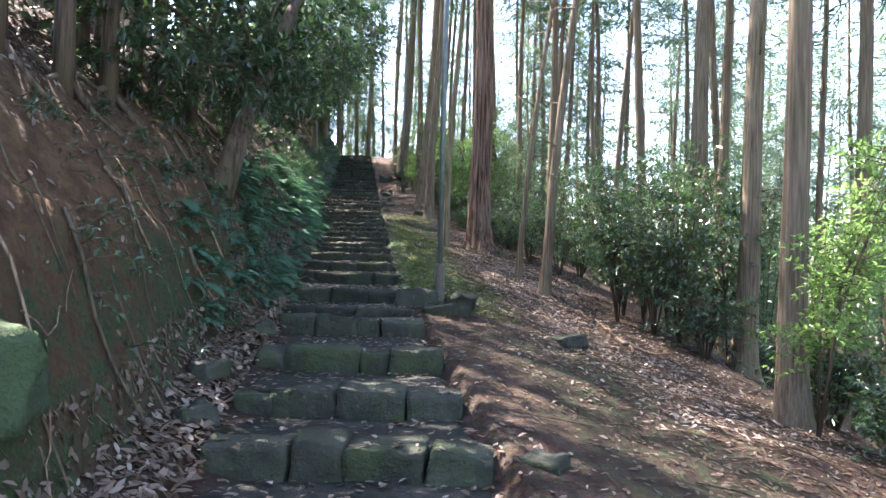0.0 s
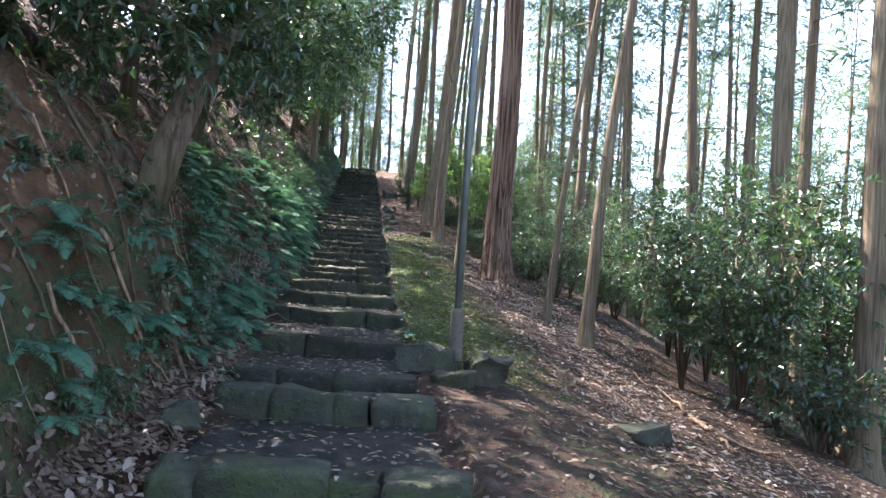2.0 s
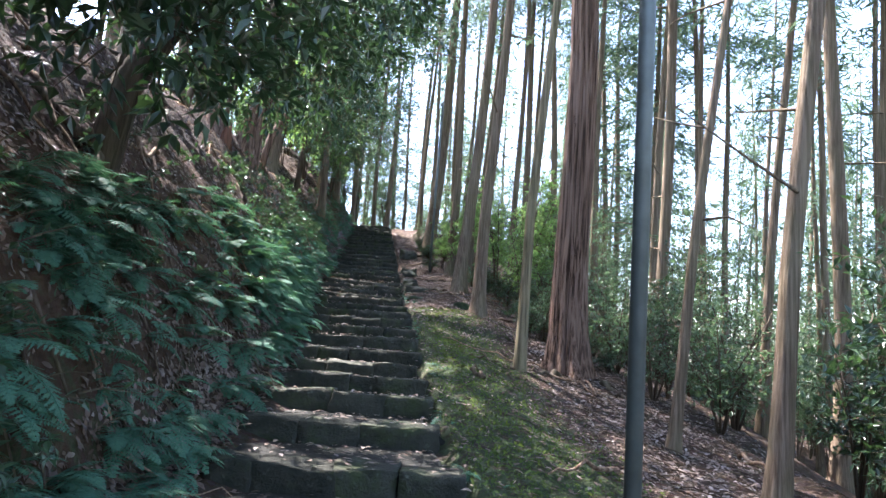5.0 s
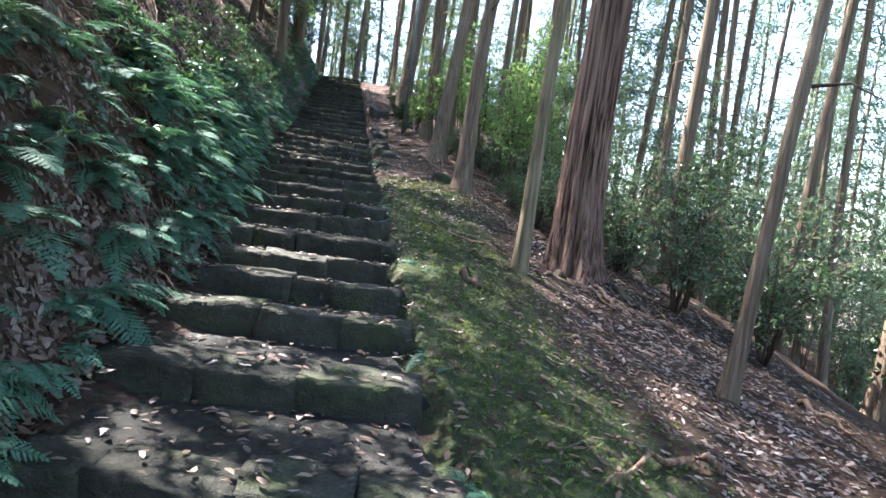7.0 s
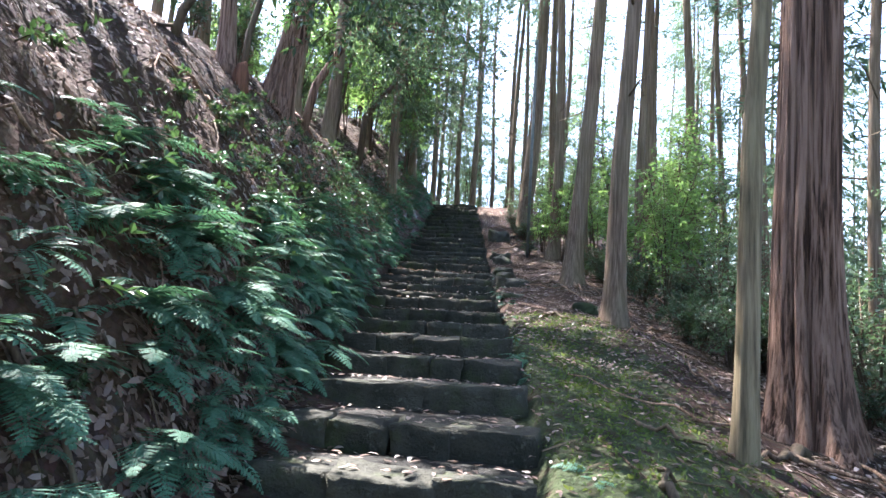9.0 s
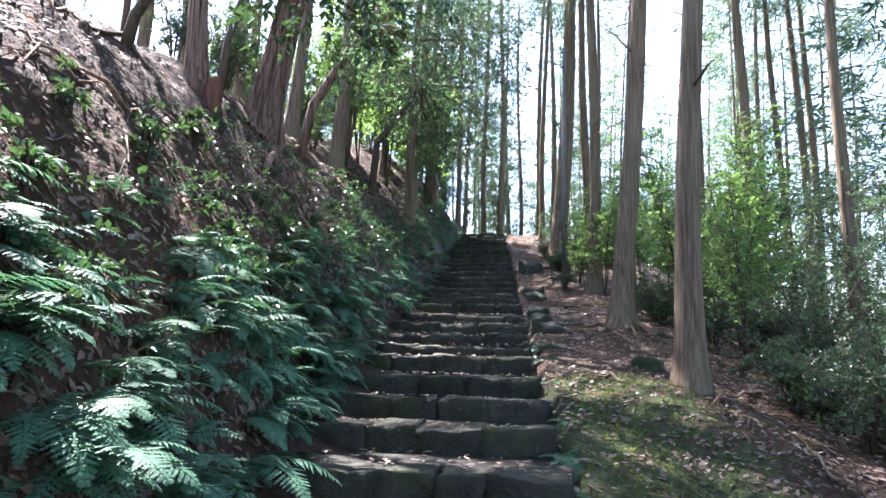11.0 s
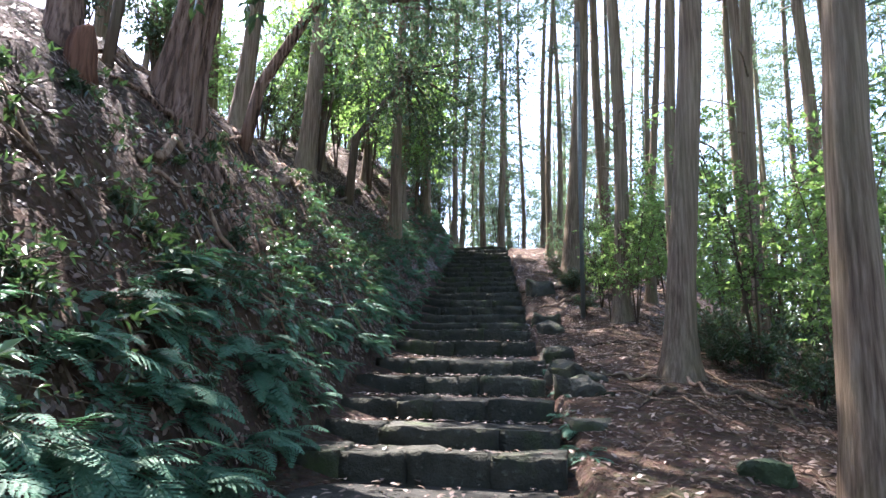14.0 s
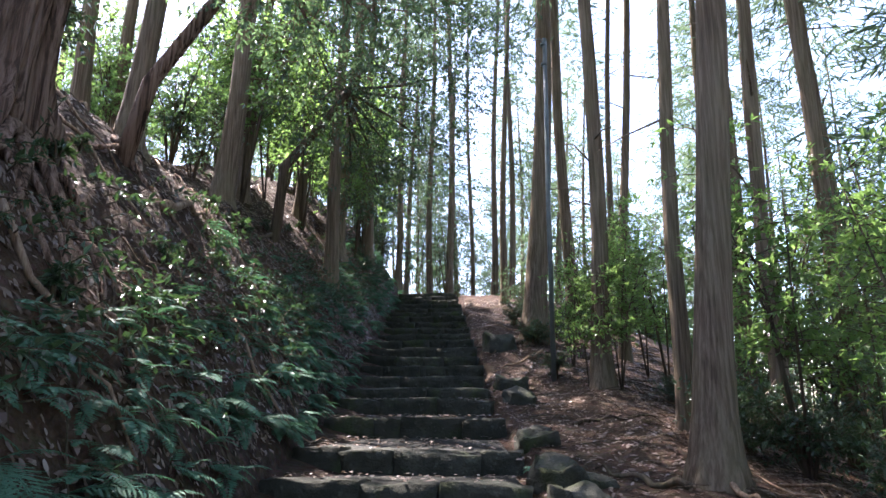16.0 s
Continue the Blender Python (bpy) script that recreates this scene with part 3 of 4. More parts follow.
def shrub_model(key, seed, height, spread, leaf, material, stems, density, name="shrub", category="shrub"):
    r = random.Random(seed)
    base = empty(name, 0, 0, 0, "x", category)
    c, twigs = Cloud(), Cloud()
    for s in range(stems):
        a = r.uniform(0, 6.28)
        top = Vector((math.cos(a) * spread * r.uniform(0.2, 0.9), math.sin(a) * spread * r.uniform(0.2, 0.9), height * r.uniform(0.6, 1.0)))
        mid = top * 0.5 + Vector((-top.x * 0.2, -top.y * 0.2, 0.05))
        v, f = tube([(0, 0, -0.1), mid, top], [0.016, 0.011, 0.005], 5)
        under(mesh_object("stem", v, f, BARK_DARK), base)
        for k in range(density):
            q = r.uniform(0.30, 1.0)
            p = (mid * (2 * q) if q < 0.5 else mid.lerp(top, 2 * q - 1))
            spray(c, twigs, r, p + random_way(r) * 0.05, random_way(r, 0.5) + Vector((0, 0, 0.2)), r.uniform(0.25, 0.6) * min(1.0, spread), leaf, r.randint(4, 7))
    under(c.build("foliage", material), base)
    tagged(under(twigs.build("twig_growth", BARK_DARK), base), kind="stuff")
    SHRUBS[key] = base
    return base


def place(base, x, y, scale, turn, label="", group="", z=None):
    m = pose(x, y, (bumpy_z(x, y) if z is None else z) - 0.02, 0, 0, turn)
    ob = copy_thing(base, m)
    ob.scale = (scale, scale, scale)
    return tagged(ob, label, "", group)


THICKET = {}


def far_growth(base, x, y, scale, turn):
    """A plant far down the slope, joined to the thicket there."""
    m = pose(x, y, bumpy_z(x, y) - 0.02, 0, 0, turn) @ Matrix.Diagonal((scale, scale, scale, 1))
    for o in base.children:
        if o.name.startswith("twig"):
            continue
        data = o.data
        co = np.empty(len(data.vertices) * 3)
        data.vertices.foreach_get("co", co)
        a = np.array(m @ o.matrix_basis)
        co = co.reshape(-1, 3) @ a[:3, :3].T + a[:3, 3]
        verts, faces = THICKET.setdefault(data.materials[0], ([], []))
        k = len(verts)
        verts.extend(co.tolist())
        faces.extend([tuple(k + i for i in p.vertices) for p in data.polygons])


def forget(base):
    for o in [*base.children_recursive, base]:
        bpy.data.objects.remove(o)


# ---------------------------------------------------------------- ferns
def frond_mesh(seed, length, pairs=16, lobes=4):
    """An arching frond: a midrib with pairs of leaflets, each leaflet cut into lobes that shrink to its tip."""
    r = random.Random(seed)
    c = Cloud()
    pts, p, a = [], Vector((0, 0, 0)), 0.95 + r.uniform(-0.15, 0.15)
    step = length / (pairs + 3)
    for k in range(pairs + 4):
        pts.append(p.copy())
        p = p + Vector((math.cos(a), 0, math.sin(a))) * step
        a -= (1.2 + r.uniform(-0.2, 0.2)) / (pairs + 3)
    v, f = tube(pts, [0.004 * (1 - 0.8 * i / len(pts)) for i in range(len(pts))], 3, cap=False)
    c.add(v, f)
    for k in range(3, pairs + 3):
        s = (k - 3) / pairs
        w = length * 0.36 * (1 - s) ** 0.8 * min(1.0, 0.7 + s * 2)
        way = (pts[k + 1] - pts[k]).normalized()
        up = Vector((0, 1, 0)).cross(way) * -1
        for side in (-1, 1):
            d = (Vector((0, side, 0)) + way * 0.40 + up * -0.16 + random_way(r) * 0.10).normalized()
            if lobes < 2:
                c.leaf(pts[k], d, up, w, step * 0.95, 0.08)
                continue
            across = d.cross(up).normalized()
            c.leaf(pts[k], d, up, w, step * 0.55, 0.06)
            for j in range(lobes):
                q = j / lobes
                at = pts[k] + d * (w * q)
                n = step * 0.70 * (1 - 0.5 * q)
                for turn in (-1, 1):
                    c.leaf(at, d * 0.75 + across * turn * 0.8, up + random_way(r) * 0.12, n, n * 0.62, 0.06)
            c.leaf(pts[k] + d * (w * 0.78), d, up, w * 0.30, step * 0.3, 0.06)
    return c


def prepare_ferns(lobes):
    out = []
    for seed, length in ((1, 0.55), (2, 0.48), (3, 0.62), (4, 0.42)):
        ob = frond_mesh(seed, length, 16 if lobes > 1 else 13, lobes).build("frond", FERN)
        out.append(ob.data)
        bpy.data.objects.remove(ob)
    return out


def fern(fronds, x, y, scale, r, lean):
    """A fern with its fronds hanging towards lean (degrees about z)."""
    base = empty("fern", x, y, bumpy_z(x, y) - 0.02, "blue-green fern with arching fronds growing on the bank", "fern", "ferns on the bank")
    n = r.randint(5, 8)
    for k in range(n):
        ob = new("frond", r.choice(fronds))
        s = scale * r.uniform(0.75, 1.15)
        ob.matrix_basis = pose(0, 0, 0, r.uniform(-12, 12), r.uniform(8, 55), lean + r.gauss(0, 58)) @ Matrix.Diagonal((s, s, s, 1))
        under(ob, base)
    return base


# ================================================================ the place
build_ground()
build_stairs()
prepare_crowns()

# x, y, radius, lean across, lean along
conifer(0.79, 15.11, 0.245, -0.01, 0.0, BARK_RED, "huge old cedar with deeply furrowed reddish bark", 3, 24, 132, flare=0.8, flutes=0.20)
conifer(0.03, 14.00, 0.066, 0.045, 0.0, BARK_GREEN, "slender leaning tree with smooth greenish bark", 1, 16, stubs=False, flare=0.6)
for k, (x, y, rad, lx, ly) in enumerate([
        (1.38, 12.47, 0.050, 0.107, 0.0), (1.68, 11.0, 0.077, 0.085, 0.0), (-0.80, 20.5, 0.128, 0.055, 0.0), (-0.42, 17.26, 0.104, 0.030, 0.0),
        (-1.88, 27.3, 0.19, 0.045, 0.0), (-0.55, 22.3, 0.08, 0.02, 0.0), (4.53, 11.9, 0.165, 0.016, 0.0), (4.23, 9.4, 0.145, 0.043, 0.0),
        (3.24, 6.07, 0.123, -0.01, 0.0), (0.55, 22.9, 0.085, 0.0, 0.0), (-1.11, 28.6, 0.12, -0.02, 0.0), (-0.4, 27.1, 0.085, 0.05, 0.0)]):
    conifer(x, y, rad, lx, ly, BARK, "tall straight cedar with grey-brown fibrous bark", k % 4, rnd.uniform(17, 22))

FOREST = "tall straight cedar with grey-brown fibrous bark"
# trunks that stand out behind the verge: x, y, lean
for k, (x, y, lean) in enumerate([
        (2.4, 21.7, 0.0), (3.2, 19.6, 0.02), (2.7, 17.3, 0.0), (4.6, 20.4, -0.02), (4.2, 16.9, 0.06), (4.4, 15.0, -0.02), (8.1, 21.8, -0.04), (7.1, 18.6, 0.0),
        (6.2, 14.8, -0.04), (-2.4, 36.3, 0.0), (-1.1, 24.3, 0.0), (5.3, 12.6, 0.0), (6.4, 17.2, 0.0), (8.0, 14.2, 0.0), (7.9, 12.0, 0.02),
        (5.4, 22.4, -0.05), (10.1, 30.3, 0.03), (1.7, 24.0, -0.03), (0.9, 25.2, 0.01), (4.4, 34.3, 0.0), (-3.0, 36.8, 0.02), (1.6, 28.6, 0.0),
        (2.9, 26.2, -0.03), (0.0, 31.4, 0.03), (-2.5, 31.6, 0.02), (-0.9, 38.0, 0.03), (-4.99, 36.4, 0.0), (-4.32, 36.0, 0.0), (-5.9, 35.6, 0.01), (-3.9, 39.5, -0.01), (-6.4, 38.6, 0.0)]):
    conifer(x, y, rnd.uniform(0.08, 0.125), lean, rnd.uniform(-0.02, 0.02), BARK, FOREST, k % 4, rnd.uniform(17, 22), 9, "cedars of the plantation")

# the rest of the plantation, further down the slope and behind the crest
taken = [(o.location.x, o.location.y) for o in scene.objects if o.name.startswith("cedar_tree")]


def plant(count, box, gap, keep, barks, models, low, high, rad, seed):
    r = random.Random(seed)
    done = tries = 0
    while done < count and tries < 4000:
        tries += 1
        x, y = r.uniform(box[0], box[1]), r.uniform(box[2], box[3])
        if not keep(x, y) or any((x - a) ** 2 + (y - b) ** 2 < gap * gap for a, b in taken):
            continue
        taken.append((x, y))
        conifer(x, y, r.uniform(*rad), r.uniform(-0.03, 0.05), r.uniform(-0.03, 0.03), r.choice(barks), FOREST, r.choice(models), r.uniform(low, high), 8, "cedars of the plantation", stubs=x < 9 and y < 30)
        done += 1


plant(8, (4, 16, -4, 12), 2.1, lambda x, y: 5.2 < x - edge_right(y) < 9.5, [BARK, BARK_GREEN], [1, 3], 17, 21, (0.09, 0.15), 33)
plant(28, (4, 16, 12, 40), 2.1, lambda x, y: 5.2 < x - edge_right(y) < 9.5, [BARK, BARK, BARK_GREEN], [4, 5, 0, 1], 15, 21, (0.08, 0.15), 3)
plant(96, (5, 38, -4, 60), 1.9, lambda x, y: x - edge_right(y) > 9.5, [BARK, BARK, BARK_GREEN], [4, 5, 6], 14, 20, (0.08, 0.14), 13)
plant(40, (-14, 8, 39, 62), 1.7, lambda x, y: True, [BARK, BARK_GREEN], [4, 5, 6], 14, 19, (0.08, 0.14), 4)
plant(18, (-20, -5, 2, 44), 2.2, lambda x, y: edge_left(y) - x > 4.6, [BARK, BARK_DARK], [0, 1, 2, 3], 12, 17, (0.07, 0.15), 5)
# cedars added towards the sun: their crowns keep it off stairs, verge and bank
for k, (x, y) in enumerate([(-5.6, 9.0), (-6.6, 12.2), (-4.9, 6.4), (-7.6, 8.4), (-5.2, 3.6), (-7.2, 15.0), (-6.3, 13.6), (-6.0, 10.7), (-8.6, 24.2), (-7.9, 21.2), (-9.6, 26.6), (-8.2, 18.6), (-9.8, 22.4)]):
    conifer(x, y, 0.13, 0.02, 0.0, BARK, FOREST, k % 4, 18, 9, "trees on the bank", stubs=False)
plant(10, (-10, 10, -14, -3), 2.4, lambda x, y: abs(x) > 2.0, [BARK], [0, 1], 15, 20, (0.1, 0.16), 6)

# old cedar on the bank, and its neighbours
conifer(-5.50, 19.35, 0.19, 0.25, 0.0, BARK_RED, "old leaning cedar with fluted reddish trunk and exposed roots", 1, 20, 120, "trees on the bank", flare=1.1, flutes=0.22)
for x, y, rad, lx, h, bark, crown in ((-6.6, 24.9, 0.16, 0.06, 15, BARK, 1), (-6.9, 26.3, 0.10, 0.057, 14, BARK, 3), (-6.0, 29.2, 0.14, 0.05, 15, BARK, 0), (-6.55, 28.2, 0.10, 0.03, 14, BARK, 2),
                                   (-5.7, 18.2, 0.11, 0.0, 14, BARK_RED, 3), (-6.3, 22.0, 0.12, 0.05, 15, BARK, 1), (-5.4, 26.8, 0.12, 0.03, 15, BARK, 2), (-6.2, 15.6, 0.13, 0.02, 15, BARK, 0), (-5.9, 31.6, 0.12, 0.0, 16, BARK, 3)):
    conifer(x, y, rad, lx, 0.0, bark, "cedar on the crest of the bank with shaded bark", crown, h, 10, "trees on the bank")


def broadleaf(x, y, points, radii, bark, clumps, leaf, material, per_clump, label, roots=0, branch_from=None):
    """A leaning broadleaf tree: trunk through points (from its foot), crown of leafy clumps, both in world places."""
    z = bumpy_z(x, y) - 0.1
    base = empty("broadleaf_tree", x, y, z, label, "tree", "broadleaf trees on the bank")
    o = Vector((x, y, z))
    r = random.Random(int(100 * x + 7 * y))
    v, f = tube([(0, 0, -0.1), *[Vector(p) - o for p in points]], radii, 10, 0.18, x)
    under(mesh_object("trunk", v, f, bark), base)
    for k in range(roots):
        a = math.pi * 0.1 + k * 6.28 / roots + r.uniform(-0.3, 0.3)
        pts, p = [], Vector((0, 0, 0.12))
        for s in range(5):
            q = o + p
            pts.append(Vector((p.x, p.y, bumpy_z(q.x, q.y) - z + (0.10 if s == 0 else 0.01))))
            p = p + Vector((math.cos(a), math.sin(a), 0)) * 0.22
            a += r.uniform(-0.4, 0.4)
        v, f = tube(pts, [radii[0] * 0.45, radii[0] * 0.34, radii[0] * 0.24, radii[0] * 0.15, 0.008], 6)
        under(mesh_object("root", v, f, bark), base)
    leafy_parts(base, r, [(Vector(c) - o, s) for c, s in clumps], leaf, material, bark, per_clump, Vector(branch_from or points[-1]) - o)
    return base


DARK_TREE = "leaning evergreen tree with glossy dark green leaves over the stairs"
# evergreens that overhang the lower stairs
broadleaf(-2.55, 7.42, [(-2.40, 7.5, 2.62), (-2.32, 7.7, 3.12), (-2.22, 7.98, 3.64), (-2.05, 8.35, 4.4), (-1.9, 8.8, 5.2)], [0.15, 0.125, 0.11, 0.10, 0.085, 0.05], BARK_DARK,
          [((-2.55, 7.2, 3.55), (0.5, 0.5, 0.35)), ((-2.35, 8.1, 3.75), (0.55, 0.6, 0.4)), ((-2.3, 8.9, 4.3), (0.7, 0.7, 0.45)), ((-2.2, 9.8, 4.6), (0.8, 0.8, 0.5)), ((-2.55, 9.3, 3.75), (0.5, 0.6, 0.4)),
           ((-2.9, 6.5, 3.7), (0.5, 0.5, 0.4)), ((-3.1, 5.9, 4.2), (0.9, 0.9, 0.5)), ((-1.9, 8.6, 5.3), (1.0, 1.0, 0.5)), ((-2.5, 6.9, 4.8), (0.9, 0.9, 0.5))], 0.14, GLOSSY, 56, DARK_TREE, 6, (-2.3, 8.0, 3.8))
broadleaf(-3.5, 10.6, [(-3.4, 10.7, 3.9), (-3.1, 11.0, 4.8), (-2.6, 11.4, 5.6)], [0.14, 0.12, 0.10, 0.06], BARK_DARK,
          [((-2.4, 11.2, 4.7), (0.8, 0.9, 0.5)), ((-1.9, 11.4, 5.3), (0.8, 0.9, 0.5)), ((-2.7, 10.4, 4.4), (0.6, 0.7, 0.4)), ((-2.0, 12.4, 5.6), (0.8, 0.8, 0.5)), ((-2.9, 12.6, 4.9), (0.7, 0.9, 0.5)), ((-3.2, 9.6, 5.0), (1.0, 1.0, 0.6)),
           ((-3.9, 11.4, 5.6), (1.0, 1.2, 0.6))], 0.115, GLOSSY, 70, DARK_TREE, 4, (-3.0, 11.1, 4.9))
broadleaf(-5.6, 14.4, [(-5.4, 14.4, 6.0), (-4.7, 14.5, 6.6), (-3.6, 14.7, 6.9)], [0.075, 0.065, 0.055, 0.04], BARK_DARK,
          [((-2.7, 14.6, 5.6), (0.8, 1.0, 0.5)), ((-2.0, 14.0, 6.2), (0.9, 0.9, 0.5)), ((-3.0, 15.8, 5.9), (0.7, 0.8, 0.5)), ((-3.3, 13.4, 6.0), (0.9, 0.9, 0.5)), ((-2.4, 15.4, 6.7), (0.9, 0.9, 0.5))], 0.105, GLOSSY, 60, DARK_TREE, 4, (-4.0, 14.65, 6.8))
for x, y, top in ((-3.0, 5.2, (-2.5, 5.4, 5.6)), (-3.1, 6.1, (-2.7, 6.3, 5.8)), (-2.95, 4.3, (-2.4, 4.3, 5.2)), (-3.3, 8.6, (-2.9, 8.9, 5.8)), (-3.7, 6.7, (-3.2, 7.0, 5.0)), (-3.9, 5.1, (-3.5, 5.5, 4.6)), (-4.3, 8.2, (-3.8, 8.3, 5.9)), (-4.6, 9.8, (-4.0, 9.8, 6.3))):
    t = Vector(top)
    broadleaf(x, y, [Vector((x, y, bumpy_z(x, y) + 0.8)), (Vector((x, y, bumpy_z(x, y))) + t) * 0.5 + Vector((0.1, 0, 0.4)), t], [0.085, 0.075, 0.06, 0.04], BARK_DARK,
              [(t + Vector((dx, dy, dz)), (0.8, 0.8, 0.45)) for dx, dy, dz in ((-0.2, 0.5, 0.1), (-0.7, -0.4, 0.2), (0.2, -0.5, 0.4), (-0.9, 0.4, -0.3))], 0.12, GLOSSY, 56, "slim dark evergreen tree rooted in the earth bank", 3)
# over the middle and upper stairs
broadleaf(-5.9, 17.2, [(-5.8, 17.2, 6.2), (-5.2, 17.1, 6.9), (-4.3, 17.0, 7.3)], [0.07, 0.06, 0.05, 0.04], BARK_DARK,
          [((-3.55, 16.5, 5.75), (0.5, 0.6, 0.35)), ((-3.3, 17.0, 5.9), (0.5, 0.6, 0.35)), ((-3.2, 16.2, 6.6), (0.9, 0.9, 0.5)), ((-2.9, 17.6, 6.9), (0.9, 0.9, 0.5)), ((-2.9, 19.0, 7.1), (0.9, 1.0, 0.5))], 0.11, GLOSSY, 22, DARK_TREE, 3, (-3.9, 16.6, 6.3))
broadleaf(-5.6, 20.9, [(-5.45, 21.0, 6.6), (-4.95, 21.2, 7.6), (-4.3, 21.6, 8.9)], [0.085, 0.075, 0.065, 0.045], BARK_RED,
          [((-4.6, 21.2, 7.7), (0.7, 0.7, 0.4)), ((-4.5, 23.1, 8.1), (0.9, 0.9, 0.5)), ((-4.0, 22.2, 8.2), (0.9, 0.9, 0.5)), ((-3.4, 23.2, 8.6), (0.9, 0.9, 0.5)), ((-4.2, 20.7, 8.3), (0.9, 0.9, 0.5)), ((-3.4, 22.3, 9.2), (0.9, 0.9, 0.5)), ((-3.7, 20.7, 7.5), (0.7, 0.7, 0.4)), ((-3.2, 21.5, 7.8), (0.7, 0.8, 0.4))], 0.09, MID, 56,
          "thin reddish leaning tree with a light green crown", 3, (-4.7, 21.4, 8.1))
broadleaf(-5.9, 25.4, [(-5.8, 25.4, 7.4), (-5.2, 25.5, 8.2), (-4.5, 25.7, 9.4)], [0.09, 0.08, 0.065, 0.045], BARK_DARK,
          [((-4.5, 25.2, 8.5), (0.9, 1.0, 0.6)), ((-3.6, 27.2, 9.2), (0.9, 1.0, 0.6)), ((-3.3, 27.9, 10.2), (1.0, 1.0, 0.6)), ((-5.0, 24.4, 8.8), (0.9, 0.9, 0.6)), ((-4.6, 27.4, 8.6), (0.9, 1.0, 0.6)), ((-5.2, 28.6, 8.4), (0.9, 0.9, 0.7)), ((-4.0, 29.4, 9.2), (0.9, 1.0, 0.7)), ((-4.9, 24.2, 7.9), (0.7, 0.8, 0.5)), ((-5.2, 27.2, 7.9), (0.8, 0.9, 0.6)), ((-5.3, 30.0, 8.6), (0.9, 0.9, 0.9))], 0.09, GLOSSY, 90, DARK_TREE, 3, (-4.9, 25.6, 8.8))
broadleaf(-5.75, 18.75, [(-5.7, 18.8, 6.6), (-5.5, 18.9, 7.6), (-5.1, 19.0, 9.0)], [0.055, 0.05, 0.045, 0.03], BARK_DARK,
          [((-5.0, 19.4, 8.6), (0.9, 0.9, 0.5)), ((-5.9, 18.4, 8.2), (0.8, 0.8, 0.5)), ((-4.9, 18.2, 9.2), (1.0, 1.0, 0.5))], 0.09, BRIGHT, 18, "slim dark tree with light green leaves on the bank", 2)

# ---------------------------------------------------------------- shrubs and saplings
shrub_model("dark", 11, 2.0, 0.8, 0.095, GLOSSY, 6, 14)
shrub_model("green", 12, 1.5, 0.9, 0.075, MID, 7, 16)
shrub_model("low", 13, 0.8, 0.7, 0.08, GLOSSY, 8, 14)
shrub_model("sapling", 14, 3.0, 0.9, 0.088, BRIGHT, 4, 32, "sapling", "sapling")
shrub_model("evergreen", 16, 3.1, 1.0, 0.105, GLOSSY, 5, 34, "evergreen_shrub")
shrub_model("young", 17, 5.2, 1.3, 0.080, MID, 4, 46, "young_tree", "tree")
shrub_model("seedling", 15, 0.28, 0.16, 0.075, GLOSSY, 3, 5, "seedling", "seedling")
DARK_SHRUB, GREEN_SHRUB, LOW_SHRUB, SAPLING = "dark glossy-leaved evergreen shrub on the forest floor", "sunlit light green shrub at the edge of the slope", "low dense evergreen undergrowth below the cedars", "tall thin sapling with bright green sunlit leaves"
for key, x, y, s, label in [
        ("evergreen", 2.75, 10.4, 0.95, DARK_SHRUB), ("evergreen", 3.5, 11.6, 1.0, DARK_SHRUB), ("evergreen", 3.3, 9.2, 1.0, DARK_SHRUB), ("dark", 3.4, 12.9, 1.1, DARK_SHRUB), ("evergreen", 4.3, 10.0, 1.1, DARK_SHRUB),
        ("evergreen", 2.3, 15.6, 0.75, DARK_SHRUB), ("green", 1.9, 14.9, 1.0, GREEN_SHRUB), ("green", 2.4, 13.9, 0.95, GREEN_SHRUB), ("green", 1.7, 16.2, 1.0, GREEN_SHRUB), ("green", 3.1, 15.2, 1.2, GREEN_SHRUB), ("green", 2.2, 17.6, 1.0, GREEN_SHRUB), ("green", 0.6, 16.6, 0.6, GREEN_SHRUB),
        ("sapling", 3.2, 5.6, 0.85, SAPLING), ("sapling", 3.75, 6.6, 0.95, SAPLING), ("sapling", 4.3, 7.6, 0.9, SAPLING), ("low", 3.6, 5.2, 1.0, LOW_SHRUB), ("low", 3.3, 4.0, 1.0, LOW_SHRUB), ("low", 3.9, 6.6, 1.2, LOW_SHRUB), ("low", 3.5, 8.8, 1.1, LOW_SHRUB),
        ("sapling", -0.9, 24.0, 0.75, SAPLING), ("sapling", -1.35, 25.6, 0.75, SAPLING), ("sapling", 0.2, 23.4, 0.85, SAPLING), ("sapling", 1.1, 21.4, 1.1, SAPLING), ("sapling", 0.1, 21.3, 1.05, SAPLING), ("sapling", 0.65, 20.5, 1.1, SAPLING), ("sapling", -1.25, 24.3, 0.7, SAPLING), ("sapling", 0.5, 19.6, 0.8, SAPLING), ("green", 1.2, 19.4, 1.0, GREEN_SHRUB), ("sapling", -0.2, 26.2, 0.9, SAPLING),
        ("sapling", 1.6, 23.8, 1.1, SAPLING), ("green", -0.6, 28.6, 1.1, GREEN_SHRUB), ("green", -1.9, 29.6, 0.8, GREEN_SHRUB), ("young", 1.3, 22.6, 0.7, SAPLING), ("young", 2.1, 23.2, 0.75, SAPLING), ("young", 2.9, 22.4, 0.7, SAPLING), ("sapling", -0.1, 25.2, 1.0, SAPLING), ("dark", 1.8, 24.8, 1.4, DARK_SHRUB), ("sapling", 1.0, 24.4, 1.2, SAPLING)]:
    place(SHRUBS[key], x, y, s, rnd.uniform(0, 360), label, "shrubs by the path")
r = random.Random(77)
